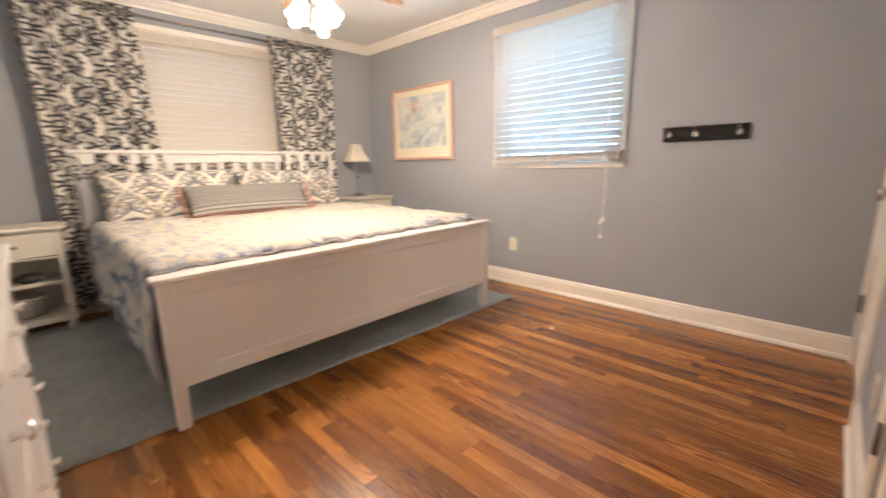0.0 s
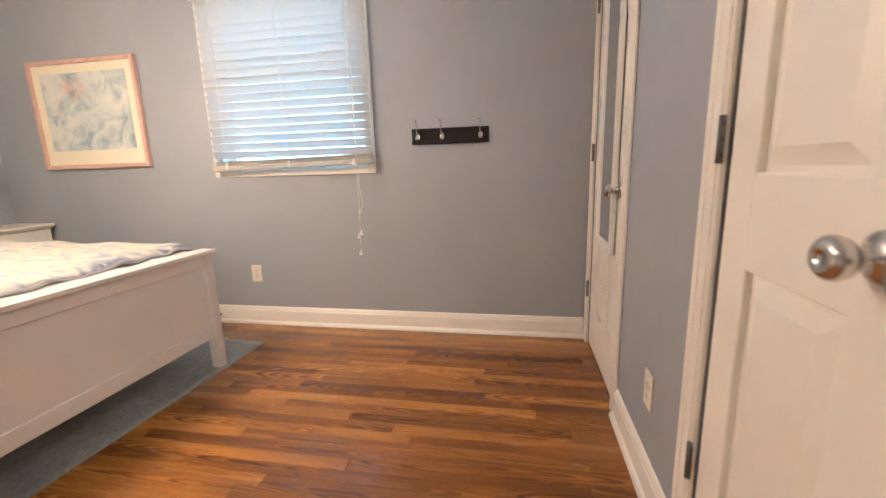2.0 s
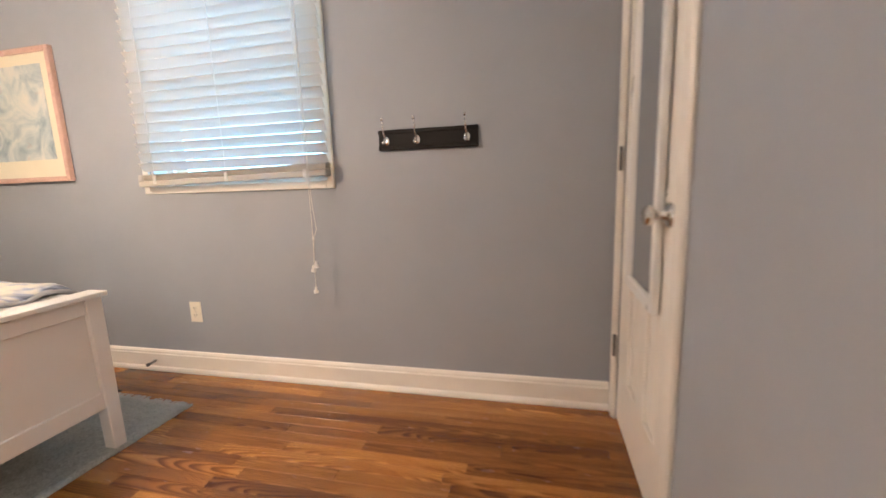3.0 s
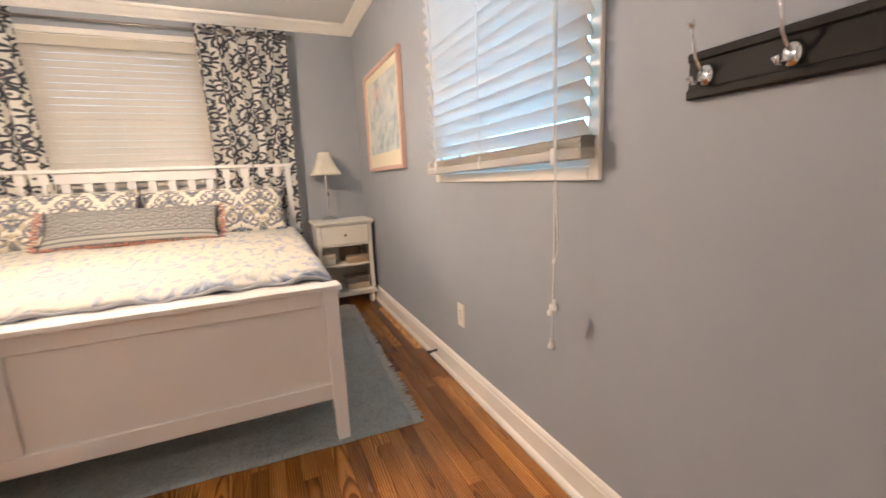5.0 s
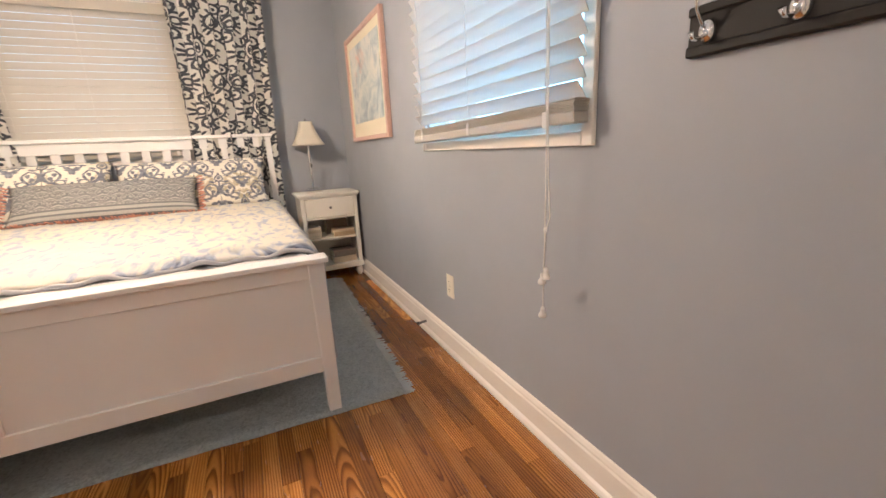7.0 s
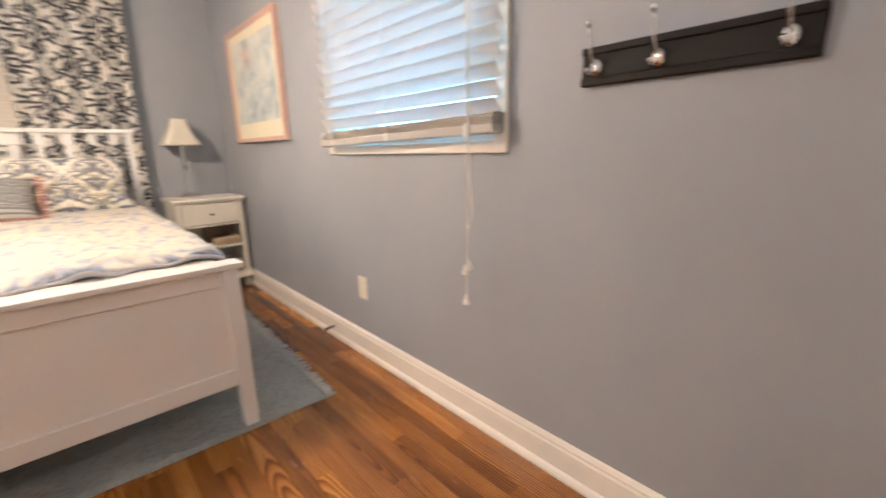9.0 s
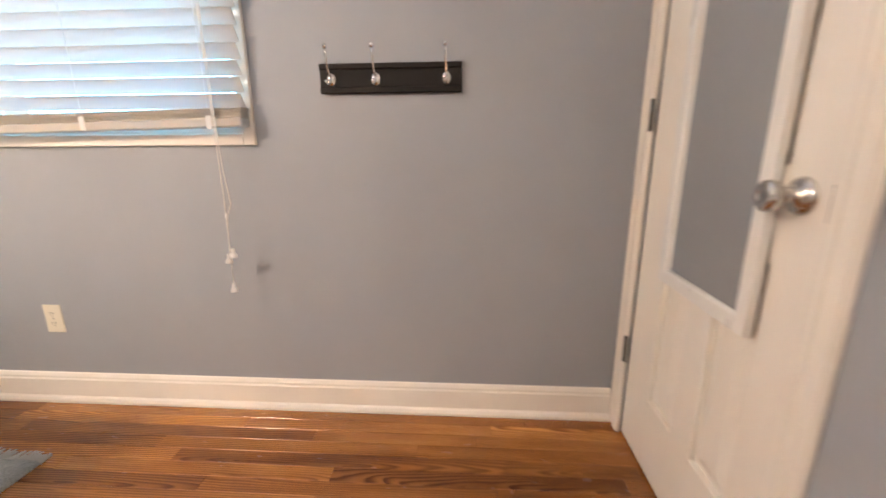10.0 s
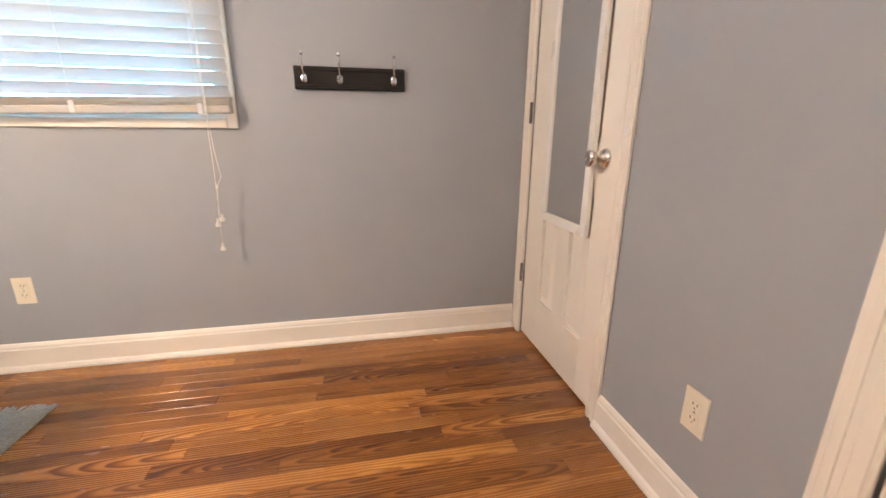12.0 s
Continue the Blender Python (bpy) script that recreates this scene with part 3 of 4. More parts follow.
def hinge(parent, y, z, side):
    """A steel butt hinge; side is the way of the leaf from the knuckle."""
    h = part("hinge", join(box(EX - 0.0165, EX - 0.0145, y - 0.014 if side < 0 else y, y if side < 0 else y + 0.014, z - 0.044, z + 0.044, 0.0005), moved(lathe([(0.0065, -0.046), (0.0065, 0.046)], 10), Matrix.Translation((EX - 0.016, y, z)))), STEEL, parent, "dark steel butt hinge")
    for dz in (-0.03, 0, 0.03):
        part("screw", moved(lathe([(0.004, 0), (0.003, 0.001), (0, 0.0012)], 10), Matrix.Translation((EX - 0.0165, y + side * 0.008, z + dz)) @ TOWARD_ROOM), DARK, h)


def knob(parent, y, z):
    part("knob", moved(lathe(KNOB, 28), Matrix.Translation((EX + 0.002, y, z)) @ TOWARD_ROOM), CHROME, parent, "satin nickel round door knob")


door1 = thing("door_1", "closed white panelled closet door with a hanging mirror", "door", (0, 0, 0), kind="structure")
casing(door1, D1[0], D1[1], D1[2], 0.060, 0.076)
leaf(door1, D1[0] + 0.022, D1[1] - 0.008, 2.00, ((3.075, 3.215), (3.315, 3.455)), ((0.245, 0.80), (0.98, 1.60), (1.69, 1.88)))
for z in (0.336, 1.098, 1.83):
    hinge(door1, 3.620, z, -1)
part("hinge_stop", tube([(EX - 0.016, 3.620, 1.885), (EX - 0.055, 3.603, 1.885), (EX - 0.075, 3.593, 1.885)], [0.004, 0.004, 0.009], 10), CHROME, door1, "hinge pin door stop")
knob(door1, 3.035, 0.93)
part("latch_plate", box(EX - 0.002, EX + 0.004, 2.967, 2.974, 0.895, 0.955), STEEL, door1)

mir = thing("hanging_mirror", "narrow door mirror in a white frame on the closet door", "mirror", (EX - 0.002, 3.262, 0.648))
for nm, a, b, c, d in (("frame_side", -0.185, -0.150, 0, 1.22), ("frame_side", 0.150, 0.185, 0, 1.22), ("frame_rail", -0.150, 0.150, 0, 0.035), ("frame_rail", -0.150, 0.150, 1.185, 1.22)):
    part(nm, box(-0.020, 0.0, a, b, c, d, 0.004, 2), WHITEPLASTIC, mir)
part("mirror_glass", box(-0.010, -0.004, -0.152, 0.152, 0.033, 1.187), MIRROR, mir, "silvered mirror glass")

door2 = thing("door_2", "closed pair of white panelled closet doors with nickel knobs", "door", (0, 0, 0), kind="structure")
casing(door2, D2[0], D2[1], D2[2], 0.066, 0.077)
MID = 1.736
leaf(door2, MID + 0.002, D2[1] - 0.010, 2.00, ((MID + 0.100, 2.075),), ((0.22, 0.838), (1.016, 1.88)))
leaf(door2, D2[0] + 0.010, MID - 0.002, 2.00, ((D2[0] + 0.120, MID - 0.110),), ((0.22, 0.838), (1.016, 1.88)))
for z in (0.36, 1.079, 1.83):
    hinge(door2, D2[1] - 0.004, z, -1)
    hinge(door2, D2[0] + 0.004, z, 1)
knob(door2, MID + 0.055, 0.925)
knob(door2, MID - 0.050, 0.925)

# ---- windows and blinds ----


def window(name, label, wide, high, place):
    """Casing, sash and panes, built facing -y with the sill's middle at the origin, then placed."""
    w = thing(name, label, "window", kind="structure")
    w.matrix_basis = place
    h = wide / 2
    c = 0.040
    for a, b, e, f in ((-h - c, -h, -c, high + c), (h, h + c, -c, high + c), (-h, h, high, high + c), (-h, h, -c, 0)):
        part("casing", box(a, b, -0.016, 0, e, f, 0.003), TRIM, w)
    for a, b, e, f in ((-h, -h + 0.02, 0, high), (h - 0.02, h, 0, high), (-h + 0.02, h - 0.02, 0, 0.02), (-h + 0.02, h - 0.02, high - 0.02, high)):
        part("lining", box(a, b, 0.002, WT, e, f), TRIM, w)
    for z0, z1, y in ((0.02, high / 2 + 0.02, 0.085), (high / 2 - 0.02, high - 0.02, 0.11)):
        for a, b, e, f in ((-h + 0.02, -h + 0.06, z0, z1), (h - 0.06, h - 0.02, z0, z1), (-h + 0.06, h - 0.06, z0, z0 + 0.04), (-h + 0.06, h - 0.06, z1 - 0.04, z1)):
            part("sash", box(a, b, y, y + 0.024, e, f, 0.002), WHITEPLASTIC, w)
        g = part("pane", box(-h + 0.06, h - 0.06, y + 0.010, y + 0.014, z0 + 0.04, z1 - 0.04), GLASS, w)
        g.visible_shadow = False
    return w


window("window_1", "white-trimmed window bright with daylight behind blinds", WIN[1] - WIN[0], WIN[3] - WIN[2], pose((WIN[0] + WIN[1]) / 2, NY, WIN[2]))
window("window_2", "white-trimmed window behind the bed, blinds shut", WWIN[1] - WWIN[0], WWIN[3] - WWIN[2], pose(WX, (WWIN[0] + WWIN[1]) / 2, WWIN[2], 0, 0, 90))


def slat_mesh(wide, deep):
    """A thin slat, a little crowned, lying flat."""
    bm = bmesh.new()
    rows = []
    for k in range(5):
        y = (k / 4 - 0.5) * deep
        z = 0.0012 * (1 - (2 * y / deep) ** 2)
        rows.append([bm.verts.new((x, y, z + dz)) for x in (-wide / 2, wide / 2) for dz in (-0.0013, 0.0013)])
    for p, q in zip(rows, rows[1:]):
        for a, b in ((0, 2), (3, 1), (1, 0), (2, 3)):
            bm.faces.new((p[a], p[b], q[b], q[a]))
    bm.faces.new((rows[0][0], rows[0][1], rows[0][3], rows[0][2]))
    bm.faces.new((rows[-1][2], rows[-1][3], rows[-1][1], rows[-1][0]))
    bmesh.ops.recalc_face_normals(bm, faces=bm.faces[:])
    return mesh_of("slat", bm, SLAT)


def blind(label, place, wide, z_low, z_top, pitch, tilt, stack, sag=0.0, deep=0.050):
    """A slatted blind facing -y; its middle at the origin, heights above the floor."""
    b = thing("window_blind", label, "blind")
    b.matrix_basis = place
    part("headrail", box(-wide / 2, wide / 2, -0.028, 0.028, z_top - 0.05, z_top, 0.003), SLAT, b)
    part("valance", box(-wide / 2 - 0.004, wide / 2 + 0.004, -0.038, -0.030, z_top - 0.062, z_top + 0.004, 0.002), SLAT, b)
    me = slat_mesh(wide, deep)
    first, last = z_top - 0.075, z_low + 0.060 + 0.0044 * stack
    n = round((first - last) / pitch) + 1
    pitch = (first - last) / (n - 1)
    for k in range(n):
        again("slat", me, b, (random.uniform(-0.002, 0.002), 0, first - pitch * k), (tilt + random.uniform(-3, 3), 0, random.uniform(-0.15, 0.15)))
    for k in range(stack):
        again("slat", me, b, (random.uniform(-0.003, 0.003), random.uniform(-0.002, 0.002), z_low + 0.0325 + 0.0044 * k), (random.uniform(-1, 0), sag + random.uniform(-0.1, 0.1), 0))
    part("bottom_rail", moved(box(-wide / 2, wide / 2, -0.028, 0.028, 0.0, 0.030, 0.004), pose(0, 0, z_low, 0, sag, 0)), SLAT, b)
    for fx in (-0.40, 0.0, 0.40):
        part("ladder_cord", join(tube([(fx * wide, -0.026, z_low), (fx * wide, -0.028, z_top - 0.05)], 0.0012, 5), tube([(fx * wide, 0.026, z_low), (fx * wide, 0.028, z_top - 0.05)], 0.0012, 5)), CORDWHITE, b)
        part("rail_clip", box(fx * wide - 0.009, fx * wide + 0.009, -0.031, -0.026, z_low + 0.002, z_low + 0.046, 0.001), WHITEPLASTIC, b)
    return b


BX = (-1.340 - 0.262) / 2
nb = blind("open cream slatted blind lit blue-white by daylight", pose(BX, NY - 0.048, 0), 1.078, 1.068, 2.125, 0.0500, -58, 7, -1.1)
cx = -0.350 - BX
part("pull_cord", tube([(cx, -0.036, 2.06), (cx, -0.037, 1.10), (cx + 0.002, -0.04, 0.86), (cx - 0.002, -0.04, 0.64)], 0.0018, 6), CORDWHITE, nb, "white lift cord hanging down")
part("pull_cord", tube([(cx + 0.006, -0.036, 2.06), (cx + 0.005, -0.037, 1.10), (cx + 0.012, -0.040, 0.94), (cx + 0.026, -0.044, 0.83), (cx + 0.006, -0.042, 0.79), (cx - 0.003, -0.04, 0.68), (cx - 0.005, -0.04, 0.53)], 0.0018, 6), CORDWHITE, nb, "white lift cord hanging in a slack loop")
part("cord_joiner", moved(lathe([(0.003, 0.010), (0.0055, 0.006), (0.0055, -0.004), (0.003, -0.008)], 10), pose(cx + 0.004, -0.041, 0.79)), WHITEPLASTIC, nb)
for dx, z in ((-0.010, 0.625), (0.008, 0.645), (-0.006, 0.520)):
    part("tassel", moved(lathe([(0.004, 0.034), (0.0065, 0.028), (0.0065, 0.024), (0.0045, 0.021), (0.011, 0.012), (0.0125, 0.004), (0.011, 0.0), (0.0, 0.0)], 14), pose(cx + dx, -0.04, z)), WHITEPLASTIC, nb, "small white cord tassel")

blind("closed cream slatted blind behind the headboard", pose(WX + 0.045, 2.015, 0, 0, 0, 90), 1.09, 1.072, 2.080, 0.0478, 77, 2, 0.0, 0.0480)

# ---- curtains ----
ROD_X, ROD_Z = WX + 0.105, 2.180
rod = thing("curtain_rod", "brushed metal curtain rod on wall brackets", "curtain rod", (ROD_X, 0, ROD_Z))
part("rod", tube([(0, 0.80, 0), (0, 3.17, 0)], 0.0105, 14), RODMETAL, rod)
for y, s in ((0.80, -1), (3.17, 1)):
    part("finial", moved(lathe([(0.011, 0), (0.013, 0.004), (0.019, 0.008), (0.019, 0.026), (0.015, 0.032), (0.0, 0.034)], 18), pose(0, y, 0, -90 * s, 0, 0)), RODMETAL, rod)
for y in (0.87, 3.11):
    part("bracket", join(box(-0.105, -0.100, y - 0.012, y + 0.012, -0.035, 0.035, 0.001), tube([(-0.1, y, 0), (0, y, -0.004)], 0.006, 8)), RODMETAL, rod)


def curtain(label, y0, y1, folds, low, flare):
    """A hanging panel with deep folds; flare shifts its foot along the wall."""
    c = thing("curtain", label, "curtain", (ROD_X, (y0 + y1) / 2, ROD_Z), group="curtains of the bed window")
    bm = bmesh.new()
    uvl = bm.loops.layers.uv.new("UVMap")
    nu, nv, cloth = folds * 14, 44, 0.84
    grid = []
    for j in range(nv + 1):
        z = 0.045 - (0.045 + ROD_Z - low) * j / nv
        f = j / nv
        row = []
        for i in range(nu + 1):
            s = i / nu
            amp = 0.020 + 0.010 * f + 0.010 * noise.noise((s * 5, f * 1.5, y0))
            ph = 2 * math.pi * folds * (s + 0.020 * math.sin(f * 2.2 + s * 7))
            x = amp * math.sin(ph)
            y = (s - 0.5) * (y1 - y0) * (1 - 0.06 * math.sin(f * 3)) + flare(s, f) + 0.012 * math.sin(2 * ph)
            v = bm.verts.new((x, y, z))
            row.append((v, (s * cloth, z + 3)))
        grid.append(row)
    for j in range(nv):
        for i in range(nu):
            q = (grid[j][i], grid[j][i + 1], grid[j + 1][i + 1], grid[j + 1][i])
            face = bm.faces.new([k[0] for k in q])
            face.smooth = True
            for loop, k in zip(face.loops, q):
                loop[uvl].uv = k[1]
    cloth_ob = part("cloth", bm, CURTAIN, c)
    sol = cloth_ob.modifiers.new("thickness", "SOLIDIFY")
    sol.thickness = 0.002
    for k in range(folds * 2):
        s = k / (folds * 2)
        part("grommet", moved(lathe([(0.026, -0.002), (0.026, 0.002), (0.016, 0.003), (0.016, -0.003)], 16), pose(0, (s - 0.5) * (y1 - y0) + 0.004, 0, 90, 0, 0)), RODMETAL, c)
    return c


curtain("black and ivory damask curtain panel hanging beside the lamp", 2.535, 3.16, 5, 0.06, lambda s, f: -0.02 * f)
curtain("black and ivory damask curtain panel bunched behind the headboard", 0.88, 1.52, 5, 0.06, lambda s, f: 0.10 * max(0, s - 0.2) * min(1, f * 1.6))

# ---- rug ----


def rug():
    r = thing("area_rug", "worn blue-grey pile rug with fringed ends under the bed", "rug", (-1.935, 1.745, 0), -2.2)
    bm = bmesh.new()
    nx, ny, lx, ly = 60, 90, 1.86, 3.30
    g = [[bm.verts.new(((i / nx - 0.5) * lx + 0.006 * noise.noise((j * 0.25, 3, 1)) * (i in (0, nx)), (j / ny - 0.5) * ly, 0.013 + 0.004 * noise.noise((i * 0.3, j * 0.3, 0)))) for i in range(nx + 1)] for j in range(ny + 1)]
    for j in range(ny):
        for i in range(nx):
            bm.faces.new((g[j][i], g[j][i + 1], g[j + 1][i + 1], g[j + 1][i])).smooth = True
    rim = [e for e in bm.edges if e.is_boundary]
    low = bmesh.ops.extrude_edge_only(bm, edges=rim)
    for v in low["geom"]:
        if isinstance(v, bmesh.types.BMVert):
            v.co.z = 0.001
    bmesh.ops.recalc_face_normals(bm, faces=bm.faces[:])
    part("carpet", bm, RUG, r)
    fr = bmesh.new()
    for s in (1, -1):
        for k in range(230):
            x = (k / 229 - 0.5) * lx
            ln, dx = random.uniform(0.035, 0.06), random.uniform(-0.012, 0.012)
            p = [(x - 0.0025, s * ly / 2, 0.009), (x + 0.0025, s * ly / 2, 0.009), (x + 0.0035 + dx, s * (ly / 2 + ln), 0.003), (x - 0.0035 + dx, s * (ly / 2 + ln), 0.003)]
            top = [fr.verts.new(q) for q in p]
            bot = [fr.verts.new((q[0], q[1], 0.0008)) for q in p]
            fr.faces.new(top)
            for i in range(4):
                fr.faces.new((top[i], bot[i], bot[(i + 1) % 4], top[(i + 1) % 4]))
    bmesh.ops.recalc_face_normals(fr, faces=fr.faces[:])
    tagged(part("fringe", fr, FRINGE, r, "pale cotton fringe"), kind="stuff")


rug()

# ---- bed ----
BY0, BY1, FX, HX = 1.03, 3.105, -0.965, -3.075


def bed():
    b = thing("bed", "white lacquered wooden king bed with slatted headboard", "bed", (0, 0, 0.012))
    # footboard
    for y in (BY0 + 0.015, BY1 - 0.015):
        s = -1 if y < 2 else 1
        bm = join(box(FX - 0.055, FX, min(y, y - s * 0.060), max(y, y - s * 0.060), 0.0, 0.628, 0.003))
        for v in bm.verts:
            if v.co.z < 0.16:
                v.co.y += s * 0.012 * (0.16 - v.co.z) / 0.16 * (1 if abs(v.co.y - y) > 0.03 else 0)
        part("foot_post", bm, BEDWHITE, b)
    part("foot_cap", box(FX - 0.075, FX + 0.014, BY0, BY1, 0.628, 0.648, 0.004, 2), BEDWHITE, b)
    i0, i1 = BY0 + 0.062, BY1 - 0.062
    part("foot_top_rail", box(FX - 0.045, FX - 0.008, i0, i1, 0.568, 0.628, 0.002), BEDWHITE, b)
    part("foot_bottom_rail", box(FX - 0.045, FX - 0.008, i0, i1, 0.180, 0.245, 0.002), BEDWHITE, b)
    part("foot_stile", box(FX - 0.045, FX - 0.009, 2.03, 2.105, 0.245, 0.568, 0.002), BEDWHITE, b)
    part("foot_panel", box(FX - 0.035, FX - 0.018, i0, 2.03, 0.245, 0.568), BEDWHITE, b)
    part("foot_panel", box(FX - 0.035, FX - 0.018, 2.105, i1, 0.245, 0.568), BEDWHITE, b)
    # headboard
    for y0, y1 in ((BY0 - 0.01, BY0 + 0.055), (BY1 - 0.075, BY1 - 0.01)):
        part("head_post", box(HX - 0.02, HX + 0.03, y0, y1, 0, 1.172, 0.003), BEDWHITE, b)
    part("head_cap", box(HX - 0.03, HX + 0.045, BY0 - 0.022, BY1 + 0.002, 1.172, 1.196, 0.004, 2), BEDWHITE, b)
    h0, h1 = BY0 + 0.055, BY1 - 0.075
    part("head_top_rail", box(HX - 0.008, HX + 0.02, h0, h1, 1.098, 1.172, 0.002), BEDWHITE, b)
    part("head_mid_rail", box(HX - 0.008, HX + 0.02, h0, h1, 0.760, 0.830, 0.002), BEDWHITE, b)
    part("head_panel", box(HX - 0.002, HX + 0.014, h0, h1, 0.30, 0.760), BEDWHITE, b)
    n = 12
    for k in range(n):
        y = 1.375 + (2.755 - 1.375) * k / (n - 1)
        part("slat", box(HX, HX + 0.014, y - 0.026, y + 0.026, 0.830, 1.098, 0.001), BEDWHITE, b)
    for y in (BY0 + 0.02, BY1 - 0.05):
        part("side_rail", box(HX + 0.03, FX - 0.055, y, y + 0.028, 0.235, 0.385, 0.003), BEDWHITE, b)
    part("slatted_base", box(HX + 0.03, FX - 0.055, BY0 + 0.05, BY1 - 0.05, 0.26, 0.30), BEDWHITE, b)


bed()
whole("mattress", box(HX + 0.035, FX - 0.06, BY0 + 0.055, BY1 - 0.055, 0.314, 0.662, 0.03, 3), SHEET, "thick white mattress on the bed frame", "mattress")


def quilt():
    bm = bmesh.new()
    uvl = bm.loops.layers.uv.new("UVMap")
    hem = bm.loops.layers.color.new("hem")
    x0, x1, yc, half, drop = -2.92, FX - 0.100, (BY0 + BY1) / 2, 1.032, 0.40
    nx, ny, r = 96, 150, 0.075
    rows = []
    total = half - r + r * math.pi / 2 + drop
    for i in range(nx + 1):
        fx = i / nx
        row = []
        for j in range(ny + 1):
            s = (j / ny * 2 - 1) * total
            a, sg = abs(s), 1 if s > 0 else -1
            if a < half - r:
                y, z, out = s, 0.0, 0
            elif a < half - r + r * math.pi / 2:
                t = (a - half + r) / r
                y, z, out = sg * (half - r + r * math.sin(t)), -r * (1 - math.cos(t)), 0
            else:
                d = a - (half - r + r * math.pi / 2)
                y, z, out = sg * half, -r - d, d
            x = x0 + (x1 - x0) * fx
            puff = 0.014 * noise.noise((x * 5, s * 5, 0)) + 0.006 * noise.noise((x * 13, s * 13, 4))
            zz = 0.700 + z + (puff if out == 0 else 0.0) + 0.012 * (1 - fx)
            yy = yc + y + sg * (out * 0.04 + min(out, 0.2) * 0.07 * math.sin(x * 14 + sg) + (puff if out else 0))
            if out > 0:
                zz += 0.02 * math.sin(x * 9) * out
            end = max(0.0, fx - 0.955) / 0.045
            zz -= 0.022 * end * end + 0.004 * math.sin(s * 31 + 2 * math.sin(s * 7)) * end
            x += 0.006 * math.sin(s * 31) * end
            if fx < 0.03:
                zz -= 0.02 * (0.03 - fx) / 0.03
            v = bm.verts.new((x, yy, zz))
            e = max(max(0.0, (fx - 0.94) / 0.06), max(0.0, min(1.0, (a - 0.92) / 0.15)))
            row.append((v, (x + 4, s + 2), min(1.0, e * 1.15)))
        rows.append(row)
    for i in range(nx):
        for j in range(ny):
            q = (rows[i][j], rows[i + 1][j], rows[i + 1][j + 1], rows[i][j + 1])
            f = bm.faces.new([k[0] for k in q])
            f.smooth = True
            for loop, k in zip(f.loops, q):
                loop[uvl].uv = k[1]
                loop[hem] = (k[2], k[2], k[2], 1)
    q = thing("quilt", "cream quilt with blue-grey print draped over the mattress", "quilt")
    foot = [k[0].co.copy() for k in rows[-1]]
    o = part("cover", bm, QUILT, q)
    part("hem_binding", tube([p + Vector((0.003, 0, -0.008 + 0.006 * math.sin(k * 0.9))) for k, p in enumerate(foot)], 0.009, 6), GREYCLOTH, q, "blue-grey stitched hem")
    sol = o.modifiers.new("thickness", "SOLIDIFY")
    sol.thickness, sol.offset = 0.018, -1


quilt()


def cushion(w, h, t, material, seed, n=36):
    """A stuffed cushion lying in xz, facing +y; uv in metres."""
    bm = bmesh.new()
    uvl = bm.loops.layers.uv.new("UVMap")
    for side in (1, -1):
        g = []
        for j in range(n + 1):
            row = []
            for i in range(n + 1):
                a, b = i / n * 2 - 1, j / n * 2 - 1
                e = max(0.0, (1 - abs(a) ** 3.2) * (1 - abs(b) ** 3.2)) ** 0.55
                pull = 1 - 0.05 * (1 - abs(b) ** 2) * abs(a) ** 4
                pull2 = 1 - 0.06 * (1 - abs(a) ** 2) * abs(b) ** 4
                y = side * (t / 2 * e + 0.006 * noise.noise((a * 4 + seed, b * 4, side)) * e)
                row.append((bm.verts.new((a * w / 2 * pull, y, (b * pull2 + 1) * h / 2)), (a * w / 2 + 3 + seed, b * h / 2 + h / 2)))
            g.append(row)
        for j in range(n):
            for i in range(n):
                q = [g[j][i], g[j][i + 1], g[j + 1][i + 1], g[j + 1][i]]
                if side > 0:
                    q.reverse()
                f = bm.faces.new([k[0] for k in q])
                f.smooth = True
                for loop, k in zip(f.loops, q):
                    loop[uvl].uv = k[1]
    bmesh.ops.remove_doubles(bm, verts=bm.verts[:], dist=0.0008)
    bmesh.ops.recalc_face_normals(bm, faces=bm.faces[:])
    return bm


def pillow(name, label, w, h, t, material, at, lean, turn=0, roll=0, seed=0):
    """Leans back against the headboard; faces +x."""
    o = whole(name, cushion(w, h, t, material, seed), material, label, "pillow")
    o.matrix_basis = Matrix.Translation(at) @ Matrix.Rotation(radians(-90 + turn), 4, "Z") @ Matrix.Rotation(radians(lean), 4, "X") @ Matrix.Rotation(radians(roll), 4, "Y")
    return o


pillow("pillow", "patterned ivory, navy and tan sham pillow near the lamp side", 0.95, 0.40, 0.17, SHAM, (-2.78, 2.545, 0.690), 32, 0, 0, 0.0)
pillow("pillow", "patterned ivory, navy and tan sham pillow at the curtain side", 0.95, 0.42, 0.17, SHAM, (-2.76, 1.60, 0.690), 32, 0, 1, 0.13)
pillow("pillow", "plain grey pillow standing at the headboard corner", 0.55, 0.36, 0.12, GREYCLOTH, (-2.97, 1.29, 0.66), 14, 0, 0, 0.3)


